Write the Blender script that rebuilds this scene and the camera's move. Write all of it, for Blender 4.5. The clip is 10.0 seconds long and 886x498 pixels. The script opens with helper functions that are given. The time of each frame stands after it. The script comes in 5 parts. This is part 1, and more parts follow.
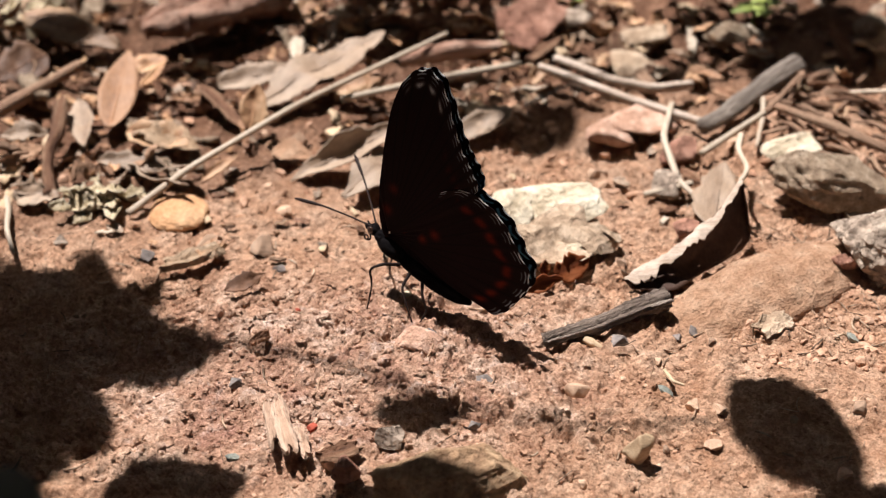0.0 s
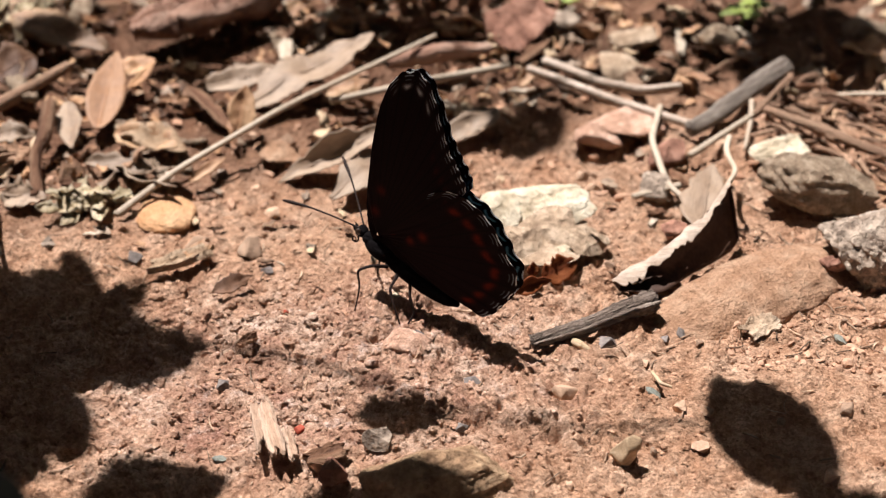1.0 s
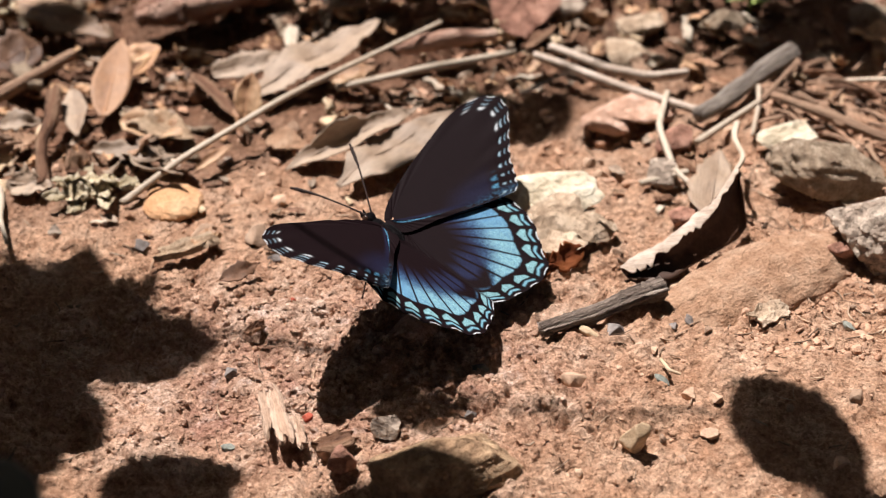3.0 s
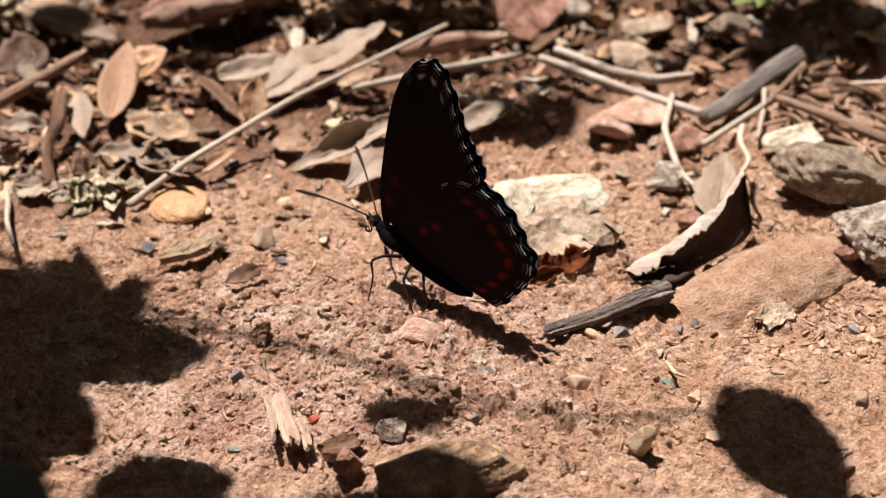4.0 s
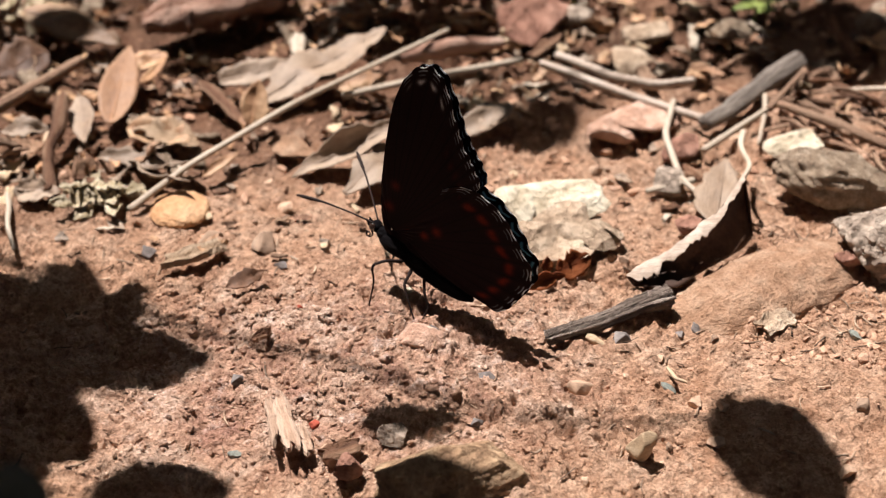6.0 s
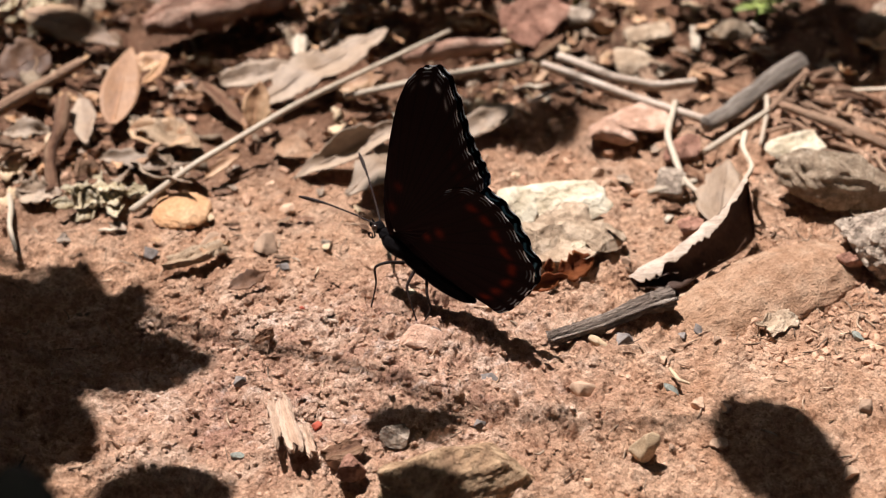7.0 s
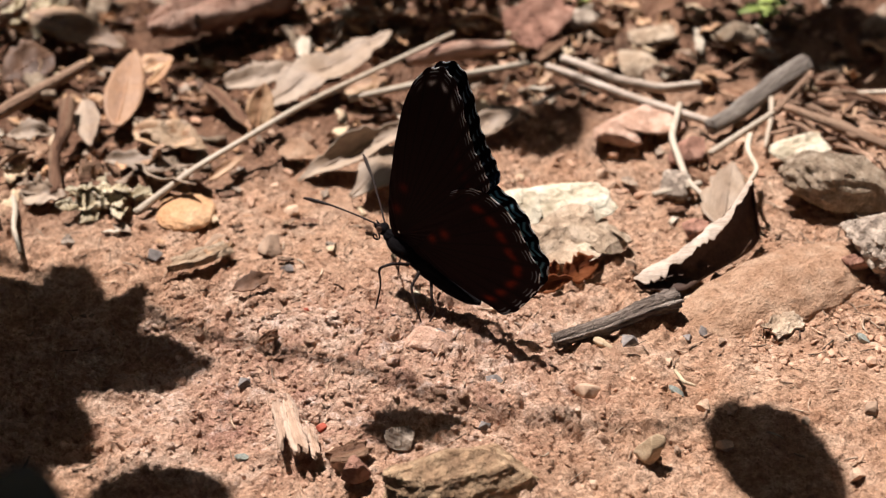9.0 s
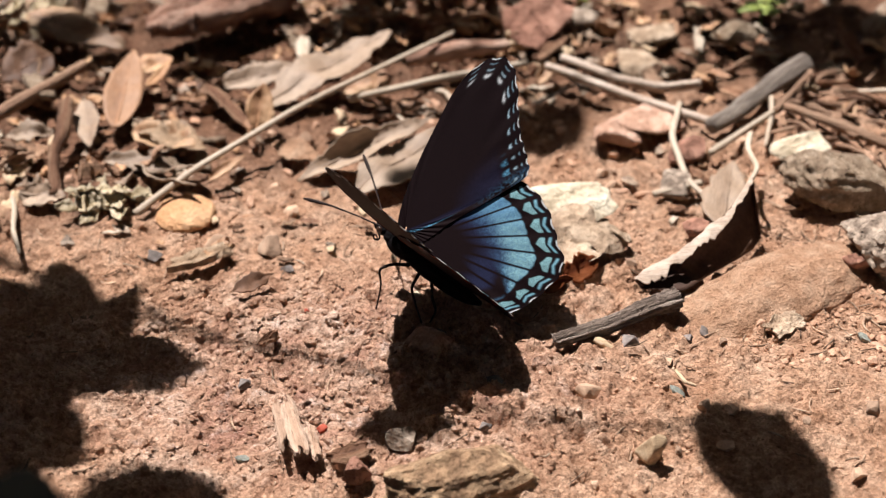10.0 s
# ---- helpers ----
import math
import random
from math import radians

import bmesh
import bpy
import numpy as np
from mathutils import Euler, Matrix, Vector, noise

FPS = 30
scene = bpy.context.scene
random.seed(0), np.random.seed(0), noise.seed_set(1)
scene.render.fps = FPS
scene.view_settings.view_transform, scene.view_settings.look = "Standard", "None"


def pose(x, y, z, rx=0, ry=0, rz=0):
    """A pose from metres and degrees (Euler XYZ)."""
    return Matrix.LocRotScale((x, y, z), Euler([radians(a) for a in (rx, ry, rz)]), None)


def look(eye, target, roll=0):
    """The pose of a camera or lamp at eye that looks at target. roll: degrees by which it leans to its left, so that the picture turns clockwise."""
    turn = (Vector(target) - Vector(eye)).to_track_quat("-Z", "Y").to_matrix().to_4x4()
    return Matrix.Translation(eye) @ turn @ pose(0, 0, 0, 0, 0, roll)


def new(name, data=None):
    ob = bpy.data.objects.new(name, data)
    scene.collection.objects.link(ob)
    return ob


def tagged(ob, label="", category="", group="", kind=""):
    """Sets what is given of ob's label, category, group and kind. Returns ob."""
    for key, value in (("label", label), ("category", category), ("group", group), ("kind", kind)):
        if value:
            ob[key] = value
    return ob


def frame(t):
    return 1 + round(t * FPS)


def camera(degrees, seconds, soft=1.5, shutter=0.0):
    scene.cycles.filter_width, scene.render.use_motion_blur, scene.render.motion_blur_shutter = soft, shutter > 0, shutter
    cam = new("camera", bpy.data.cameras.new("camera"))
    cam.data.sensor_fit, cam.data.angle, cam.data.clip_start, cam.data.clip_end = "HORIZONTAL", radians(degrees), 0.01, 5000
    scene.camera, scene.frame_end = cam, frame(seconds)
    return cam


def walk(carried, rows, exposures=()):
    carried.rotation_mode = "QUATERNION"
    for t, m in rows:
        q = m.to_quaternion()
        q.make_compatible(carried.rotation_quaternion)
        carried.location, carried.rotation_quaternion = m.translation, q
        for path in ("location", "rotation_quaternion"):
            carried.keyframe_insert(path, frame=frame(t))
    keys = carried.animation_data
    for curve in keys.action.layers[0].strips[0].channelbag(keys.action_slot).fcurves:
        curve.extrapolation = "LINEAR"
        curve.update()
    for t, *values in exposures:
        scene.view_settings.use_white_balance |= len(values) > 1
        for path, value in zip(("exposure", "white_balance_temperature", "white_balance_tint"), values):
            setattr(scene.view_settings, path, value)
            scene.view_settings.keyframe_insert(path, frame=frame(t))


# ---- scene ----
cam = camera(36, 10.0, soft=1.0)
cam.data.dof.use_dof = True
cam.data.dof.focus_distance = 0.282
cam.data.dof.aperture_fstop = 15
PATH = [
    (0, (0.00011, -0.26279, 0.18815), (-0.00261, -0.00275, 0.00167), -0.353),
    (0.5, (0.00025, -0.26290, 0.18808), (-0.00089, -0.00242, 0.00221), -0.105),
    (1, (0.00094, -0.26278, 0.18784), (0.00018, -0.00234, 0.00192), -0.075),
    (1.5, (0.00047, -0.26271, 0.18750), (0.00015, -0.00270, 0.00095), -0.049),
    (2, (-0.00011, -0.26227, 0.18680), (-0.00082, -0.00276, -0.00044), -0.207),
    (2.5, (-0.00015, -0.26204, 0.18727), (-0.00112, -0.00351, -0.00130), -0.259),
    (4, (-0.00080, -0.26238, 0.18778), (-0.00287, -0.00345, -0.00024), -0.297),
    (4.5, (-0.00119, -0.26239, 0.18759), (-0.00334, -0.00318, -0.00003), -0.269),
    (5, (-0.00128, -0.26258, 0.18771), (-0.00371, -0.00324, 0.00027), -0.280),
    (5.5, (-0.00086, -0.26247, 0.18764), (-0.00309, -0.00289, 0.00053), -0.231),
    (7, (-0.00163, -0.26221, 0.18775), (-0.00358, -0.00244, 0.00089), -0.225),
    (7.5, (-0.00199, -0.26229, 0.18722), (-0.00399, -0.00223, 0.00078), -0.233),
    (8, (-0.00210, -0.26248, 0.18745), (-0.00429, -0.00233, 0.00112), -0.250),
    (8.5, (-0.00227, -0.26212, 0.18759), (-0.00458, -0.00208, 0.00110), -0.235),
    (9, (-0.00226, -0.26221, 0.18705), (-0.00463, -0.00186, 0.00100), -0.233),
    (9.5, (-0.00270, -0.26170, 0.18674), (-0.00473, -0.00134, 0.00071), -0.292),
    (10, (-0.00245, -0.26160, 0.18712), (-0.00468, -0.00146, 0.00077), -0.363),
]
walk(cam, [(t, look(eye, target, roll)) for t, eye, target, roll in PATH])

# ---- daylight: a high sun beyond the butterfly, open sky ----
SUN_AZ, SUN_EL = radians(129), radians(66.5)
SUN = Vector((math.cos(SUN_AZ) * math.cos(SUN_EL), math.sin(SUN_AZ) * math.cos(SUN_EL), math.sin(SUN_EL)))
sun = new("sun", bpy.data.lights.new("sun", "SUN"))
sun.data.energy, sun.data.angle, sun.data.color = 5.0, radians(0.53), (1.0, 0.955, 0.94)
sun.matrix_world = look(SUN * 3, (0, 0, 0))
sky = bpy.data.worlds.new("sky")
sky.use_nodes = True
scene.world = sky
sky_tex = sky.node_tree.nodes.new("ShaderNodeTexSky")
sky_tex.sky_type, sky_tex.sun_disc = "NISHITA", False
sky_tex.air_density, sky_tex.dust_density, sky_tex.ozone_density = 0.15, 2.0, 0.0
sky_tex.sun_elevation, sky_tex.sun_rotation = SUN_EL, radians(90) - SUN_AZ
sky.node_tree.links.new(sky_tex.outputs[0], sky.node_tree.nodes["Background"].inputs[0])
sky.node_tree.nodes["Background"].inputs[1].default_value = 0.05
scene.view_settings.exposure = 0.93

# ---- materials ----


class Nodes:
    """A node material under construction."""

    def __init__(self, name):
        self.mat = bpy.data.materials.new(name)
        self.mat.use_nodes = True
        self.tree = self.mat.node_tree
        self.bsdf = self.tree.nodes["Principled BSDF"]

    def add(self, kind, **values):
        node = self.tree.nodes.new("ShaderNode" + kind)
        for key, value in values.items():
            setattr(node, key, value)
        return node

    def link(self, a, b):
        self.tree.links.new(a, b)

    def noise(self, where, scale, detail=4.0, rough=0.6):
        node = self.add("TexNoise")
        node.inputs["Scale"].default_value = scale
        node.inputs["Detail"].default_value = detail
        node.inputs["Roughness"].default_value = rough
        self.link(where, node.inputs["Vector"])
        return node.outputs["Fac"]

    def ramp(self, fac, stops):
        node = self.add("ValToRGB")
        els = node.color_ramp.elements
        while len(els) < len(stops):
            els.new(0.5)
        for el, (at, colour) in zip(els, stops):
            el.position = at
            el.color = (*colour, 1) if len(colour) == 3 else colour
        self.link(fac, node.inputs["Fac"])
        return node.outputs["Color"]

    def mix(self, fac, a, b, how="MIX"):
        node = self.add("MixRGB", blend_type=how)
        for socket, value in zip(node.inputs, (fac, a, b)):
            if hasattr(value, "is_linked"):
                self.link(value, socket)
            else:
                socket.default_value = value if isinstance(value, float) else (*value, 1)
        return node.outputs["Color"]

    def bump(self, height, strength, distance, normal=None):
        node = self.add("Bump")
        node.inputs["Strength"].default_value = strength
        node.inputs["Distance"].default_value = distance
        self.link(height, node.inputs["Height"])
        if normal:
            self.link(normal, node.inputs["Normal"])
        return node.outputs["Normal"]


def earthy(name, dark, mid, light, big=60, fine=900, stretch=(1, 1, 1), rough=0.85, bump=0.5, depth=0.0004, vary=0.35, island=False, spec=0.25, pits=0.0):
    """A dull natural surface: blotches, grain, fine relief, and a shade of its own for each piece."""
    n = Nodes(name)
    coord = n.add("TexCoord").outputs["Object"]
    mapping = n.add("Mapping")
    mapping.inputs["Scale"].default_value = stretch
    n.link(coord, mapping.inputs["Vector"])
    where = mapping.outputs["Vector"]
    if island:
        own = n.add("NewGeometry").outputs["Random Per Island"]
    else:
        own = n.add("ObjectInfo").outputs["Random"]
    blotch = n.noise(where, big, 5, 0.6)
    grain = n.noise(where, fine, 6, 0.7)
    base = n.ramp(blotch, [(0.3, dark), (0.5, mid), (0.72, light)])
    shade = n.ramp(grain, [(0.25, (0.45, 0.42, 0.4)), (0.5, (0.95, 0.95, 0.95)), (0.75, (1.25, 1.22, 1.2))])
    colour = n.mix(0.8, base, shade, "MULTIPLY")
    hue = n.add("HueSaturation")
    value = n.add("MapRange")
    value.inputs["To Min"].default_value, value.inputs["To Max"].default_value = 1 - vary, 1 + vary
    n.link(own, value.inputs["Value"])
    n.link(value.outputs[0], hue.inputs["Value"])
    n.link(colour, hue.inputs["Color"])
    n.link(hue.outputs["Color"], n.bsdf.inputs["Base Color"])
    n.bsdf.inputs["Roughness"].default_value = rough
    n.bsdf.inputs["Specular IOR Level"].default_value = spec
    normal = n.bump(blotch, bump * 0.6, depth * 3)
    if pits:
        hole = n.ramp(n.noise(where, fine * 0.38, 5, 0.65), [(0.36, (0, 0, 0)), (0.52, (1, 1, 1))])
        normal = n.bump(hole, pits, 0.0012, normal)
    n.link(n.bump(grain, bump, depth, normal), n.bsdf.inputs["Normal"])
    return n.mat


def soil_material():
    n = Nodes("soil")
    where = n.add("TexCoord").outputs["Object"]
    broad = n.noise(where, 22, 3, 0.5)
    patch = n.noise(where, 90, 5, 0.65)
    crumb = n.noise(where, 420, 6, 0.7)
    grit = n.noise(where, 1700, 4, 0.7)
    warm = n.ramp(patch, [(0.3, (0.42, 0.225, 0.132)), (0.5, (0.56, 0.341, 0.222)), (0.7, (0.67, 0.455, 0.322))])
    pale = n.ramp(patch, [(0.3, (0.42, 0.225, 0.165)), (0.5, (0.56, 0.343, 0.238)), (0.7, (0.73, 0.535, 0.42))])
    # a crust of pinkish clods lies in the middle of the ochre soil
    from_crust = n.add("Mapping", vector_type="TEXTURE")
    from_crust.inputs["Location"].default_value = (-0.030, -0.044, 0)
    from_crust.inputs["Scale"].default_value = (0.056, 0.034, 1)
    n.link(where, from_crust.inputs["Vector"])
    away = n.add("VectorMath", operation="LENGTH")
    n.link(from_crust.outputs["Vector"], away.inputs[0])
    crust = n.add("Math", operation="MULTIPLY_ADD")
    n.link(broad, crust.inputs[0])
    crust.inputs[1].default_value = -1.1
    n.link(away.outputs["Value"], crust.inputs[2])
    chalk = n.ramp(n.noise(where, 210, 6, 0.72), [(0.54, (0, 0, 0)), (0.66, (0.55, 0.55, 0.55))])
    pale = n.mix(chalk, pale, (0.76, 0.62, 0.55))
    base = n.mix(n.ramp(crust.outputs[0], [(0.0, (1, 1, 1)), (0.8, (0, 0, 0))]), warm, pale)
    shade = n.ramp(crumb, [(0.28, (0.42, 0.33, 0.28)), (0.48, (0.95, 0.94, 0.93)), (0.75, (1.2, 1.2, 1.2))])
    speck = n.ramp(grit, [(0.30, (0.62, 0.58, 0.55)), (0.5, (1, 1, 1)), (0.66, (1.12, 1.12, 1.14)), (0.78, (1.45, 1.47, 1.5))])
    colour = n.mix(0.85, n.mix(0.8, base, shade, "MULTIPLY"), speck, "MULTIPLY")
    grains = n.add("TexVoronoi")
    grains.inputs["Scale"].default_value = 1100
    n.link(where, grains.inputs["Vector"])
    tone = n.add("SeparateColor")
    n.link(grains.outputs["Color"], tone.inputs[0])
    colour = n.mix(0.7, colour, n.ramp(tone.outputs[0], [(0.1, (0.74, 0.68, 0.64)), (0.5, (1, 1, 1)), (0.95, (1.25, 1.25, 1.25))]), "MULTIPLY")
    # dark leaf mould and painted gap shade under the litter, away from bare soil
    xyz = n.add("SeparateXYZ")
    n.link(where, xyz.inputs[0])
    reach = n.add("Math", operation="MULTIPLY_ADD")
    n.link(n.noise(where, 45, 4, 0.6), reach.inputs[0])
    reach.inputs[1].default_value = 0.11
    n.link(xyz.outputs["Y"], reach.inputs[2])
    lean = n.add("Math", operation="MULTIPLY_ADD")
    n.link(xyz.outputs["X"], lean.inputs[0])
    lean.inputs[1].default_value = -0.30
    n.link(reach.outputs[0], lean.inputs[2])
    mould_gap_shade = n.ramp(lean.outputs[0], [(0.085, (0, 0, 0)), (0.135, (1, 1, 1))])
    colour = n.mix(mould_gap_shade, colour, n.mix(0.8, colour, (0.20, 0.13, 0.10), "MULTIPLY"))
    n.link(colour, n.bsdf.inputs["Base Color"])
    n.bsdf.inputs["Roughness"].default_value = 0.92
    n.bsdf.inputs["Specular IOR Level"].default_value = 0.2
    cells = n.add("TexVoronoi", feature="SMOOTH_F1")
    cells.inputs["Scale"].default_value = 950
    shift = n.add("MixRGB", blend_type="ADD")
    shift.inputs[0].default_value = 0.0012
    n.link(where, shift.inputs[1])
    warp = n.add("TexNoise")
    warp.inputs["Scale"].default_value = 600
    n.link(where, warp.inputs["Vector"])
    n.link(warp.outputs["Color"], shift.inputs[2])
    n.link(shift.outputs["Color"], cells.inputs["Vector"])
    lump = n.add("Math", operation="SUBTRACT")
    lump.inputs[0].default_value = 1.0
    n.link(cells.outputs["Distance"], lump.inputs[1])
    fine = n.bump(grit, 1.0, 0.0010, n.bump(lump.outputs[0], 0.85, 0.0011, n.bump(crumb, 0.85, 0.0016)))
    n.link(fine, n.bsdf.inputs["Normal"])
    return n.mat


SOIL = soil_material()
CRUMB = earthy("soil_crumb", (0.34, 0.18, 0.112), (0.455, 0.268, 0.172), (0.55, 0.36, 0.26), 200, 1500, island=True, vary=0.2)
CLOD = earthy("soil_clod", (0.41, 0.225, 0.15), (0.53, 0.32, 0.225), (0.66, 0.45, 0.35), 260, 1400, bump=0.9, depth=0.0006, vary=0.06, pits=0.5)
STONE_TAN = earthy("tan_sandstone", (0.39, 0.212, 0.122), (0.49, 0.288, 0.178), (0.585, 0.385, 0.258), 190, 1500, depth=0.0009, bump=1.0, vary=0.04, pits=0.5)
ORANGE_EARTH = earthy("orange_earth", (0.44, 0.225, 0.105), (0.53, 0.30, 0.155), (0.61, 0.39, 0.23), 120, 1300, depth=0.0005, bump=0.8, vary=0.03, pits=0.3)
STONE_DULL = earthy("dull_brown_stone", (0.24, 0.14, 0.08), (0.36, 0.225, 0.13), (0.52, 0.36, 0.22), 200, 1200, depth=0.0006, bump=0.9, vary=0.05, pits=0.7)
STONE_BROWN = earthy("brown_gritstone", (0.26, 0.175, 0.115), (0.42, 0.305, 0.21), (0.57, 0.445, 0.33), 420, 1700, bump=1.0, depth=0.0010, vary=0.08, pits=0.9)
STONE_GREY = earthy("grey_stone", (0.25, 0.18, 0.135), (0.40, 0.31, 0.24), (0.55, 0.45, 0.36), 160, 1000, bump=0.9, depth=0.0006, vary=0.2, pits=0.8)
STONE_RED = earthy("red_stone", (0.20, 0.09, 0.06), (0.32, 0.16, 0.11), (0.44, 0.25, 0.18), 150, 900, vary=0.1, bump=0.9, pits=0.7)
CREAM_TAN = earthy("pinkish_cream_stone", (0.34, 0.225, 0.145), (0.49, 0.355, 0.245), (0.63, 0.495, 0.37), 170, 800, bump=1.0, depth=0.0010, vary=0.05, pits=0.5)
PEBBLE_RED = earthy("red_chip", (0.30, 0.06, 0.035), (0.40, 0.085, 0.05), (0.50, 0.15, 0.09), 200, 1500, vary=0.1)
PEBBLE_GREEN = earthy("grey_green_chip", (0.18, 0.19, 0.16), (0.27, 0.28, 0.24), (0.38, 0.38, 0.33), 200, 1500, vary=0.2)
PEBBLE = earthy("pebble_mix", (0.30, 0.19, 0.13), (0.42, 0.28, 0.19), (0.52, 0.38, 0.28), 160, 1300, vary=0.4)
CHALK = earthy("cream_stone", (0.48, 0.37, 0.24), (0.68, 0.57, 0.415), (0.80, 0.72, 0.57), 150, 700, bump=1.0, depth=0.0011, vary=0.05, pits=0.25)
DRY_LEAF = earthy("dry_tan_leaf", (0.184, 0.084, 0.040), (0.328, 0.184, 0.096), (0.448, 0.296, 0.172), 90, 1200, (0.5, 2, 1), rough=0.6, depth=0.0003, vary=0.5, spec=0.4)
GREY_LEAF = earthy("weathered_grey_leaf", (0.173, 0.112, 0.072), (0.259, 0.180, 0.122), (0.346, 0.259, 0.187), 70, 1000, (0.4, 3, 1), rough=0.6, depth=0.0003, vary=0.15, spec=0.4)
RED_LEAF = earthy("red_brown_leaf", (0.22, 0.105, 0.052), (0.31, 0.165, 0.088), (0.39, 0.225, 0.13), 80, 1100, (0.5, 2, 1), rough=0.55, depth=0.0003, vary=0.15, spec=0.3)
BLEACHED = earthy("bleached_leaf", (0.307, 0.219, 0.158), (0.437, 0.339, 0.265), (0.577, 0.474, 0.391), 160, 1100, (0.5, 2, 1), rough=0.6, depth=0.0004, vary=0.08)
# brown taken near black: the shade of the leaf's hollow is in this colour
SHADED_LEAF_INNER = earthy("shaded_leaf_inner", (0.03, 0.015, 0.01), (0.06, 0.03, 0.019), (0.11, 0.06, 0.038), 90, 1100, rough=0.7, depth=0.0003, vary=0.1)
RUSSET = earthy("russet_leaf", (0.08, 0.020, 0.007), (0.15, 0.040, 0.013), (0.26, 0.085, 0.028), 150, 1100, (0.5, 2, 1), rough=0.6, depth=0.0003, vary=0.15, spec=0.15)
DARK_LEAF = earthy("dark_brown_leaf", (0.07, 0.035, 0.02), (0.14, 0.07, 0.04), (0.24, 0.13, 0.075), 80, 1100, rough=0.6, depth=0.0003, vary=0.5)
BARK = earthy("bark_brown", (0.093, 0.041, 0.024), (0.221, 0.111, 0.064), (0.365, 0.225, 0.140), 90, 700, (0.4, 3, 3), bump=0.9, depth=0.0008, vary=0.45)
LOG_BARK = earthy("pinkish_bark", (0.187, 0.081, 0.051), (0.357, 0.200, 0.140), (0.493, 0.340, 0.264), 110, 700, (0.5, 2, 2), bump=1.0, depth=0.0010, vary=0.05)
STRAW = earthy("straw_grey", (0.357, 0.272, 0.196), (0.476, 0.383, 0.289), (0.578, 0.493, 0.391), 120, 1500, (0.2, 5, 5), rough=0.6, depth=0.0002, vary=0.15)
TWIG_GREY = earthy("grey_weathered_wood", (0.06, 0.042, 0.033), (0.33, 0.25, 0.20), (0.62, 0.52, 0.44), 260, 1100, (0.22, 4, 4), bump=1.0, depth=0.0010, vary=0.05)
CHARRED = earthy("charred_wood", (0.10, 0.075, 0.06), (0.25, 0.205, 0.17), (0.42, 0.355, 0.30), 150, 900, (0.4, 3, 3), bump=1.0, depth=0.0009, vary=0.05)
CHIP = earthy("tan_wood_chip", (0.34, 0.215, 0.13), (0.47, 0.32, 0.205), (0.58, 0.43, 0.30), 130, 1200, (0.3, 4, 4), bump=1.0, depth=0.0010, vary=0.12)
CHIP_PALE = earthy("cream_wood_chip", (0.36, 0.225, 0.15), (0.49, 0.33, 0.235), (0.60, 0.44, 0.335), 130, 1200, (0.3, 4, 4), bump=0.8, depth=0.0007, vary=0.08)
TWIG_BROWN = earthy("brown_twig", (0.16, 0.09, 0.06), (0.28, 0.17, 0.11), (0.40, 0.27, 0.18), 120, 1200, (0.2, 5, 5), bump=0.8, depth=0.0005, vary=0.3)
PALE_WOOD = earthy("pale_wood", (0.38, 0.26, 0.155), (0.51, 0.37, 0.235), (0.63, 0.49, 0.34), 110, 1200, (0.25, 4, 4), depth=0.0004, vary=0.12)
LICHEN = earthy("pale_lichen", (0.340, 0.246, 0.128), (0.510, 0.416, 0.272), (0.663, 0.578, 0.442), 300, 1500, bump=0.9, depth=0.0008, vary=0.25)
GREEN = earthy("green_leaf", (0.035, 0.07, 0.02), (0.06, 0.11, 0.03), (0.11, 0.17, 0.05), 60, 900, rough=0.45, depth=0.0002, vary=0.2, spec=0.5)
SPROUT = earthy("yellow_green_sprout", (0.13, 0.17, 0.03), (0.22, 0.27, 0.06), (0.34, 0.38, 0.12), 60, 900, rough=0.5, depth=0.0002, vary=0.2, spec=0.4)
DARK_GREEN = earthy("dark_green_leaf", (0.020, 0.020, 0.012), (0.030, 0.031, 0.018), (0.045, 0.046, 0.028), 60, 900, rough=0.6, depth=0.0002, vary=0.2, spec=0.2)

# ---- shapes, in millimetres ----
MM = 0.001


def mm(x, y, z, rx=0, ry=0, rz=0):
    return pose(x * MM, y * MM, z * MM, rx, ry, rz)


def made_mesh(name, geo, material, smooth=True):
    verts, faces = geo
    me = bpy.data.meshes.new(name)
    me.from_pydata((np.asarray(verts, float) * MM).tolist(), [], [tuple(int(i) for i in f) for f in faces])
    me.materials.append(material)
    if smooth:
        me.polygons.foreach_set("use_smooth", np.ones(len(me.polygons), bool))
    me.update()
    return me


def part(name, geo, material, parent, label="", smooth=True):
    ob = new(name, geo if isinstance(geo, bpy.types.Mesh) else made_mesh(name, geo, material, smooth))
    ob.parent = parent
    return tagged(ob, label)


def thing(name, geo, material, where, label, category, group="", kind="", smooth=True):
    ob = new(name, geo if isinstance(geo, bpy.types.Mesh) else made_mesh(name, geo, material, smooth))
    ob.matrix_world = where
    return tagged(ob, label, category, group, kind)


def lattice(ix, iy, seed):
    h = (ix.astype(np.int64) * 374761393 + iy.astype(np.int64) * 668265263 + seed * 974711) & 0xFFFFFFFF
    h = ((h ^ (h >> 13)) * 1274126177) & 0xFFFFFFFF
    return ((h ^ (h >> 16)) & 0xFFFF) / 32767.5 - 1


def value_noise(x, y, seed):
    ix, iy = np.floor(x), np.floor(y)
    u, v = x - ix, y - iy
    u, v = u * u * (3 - 2 * u), v * v * (3 - 2 * v)
    a, b = lattice(ix, iy, seed), lattice(ix + 1, iy, seed)
    c, d = lattice(ix, iy + 1, seed), lattice(ix + 1, iy + 1, seed)
    return (a * (1 - u) + b * u) * (1 - v) + (c * (1 - u) + d * u) * v


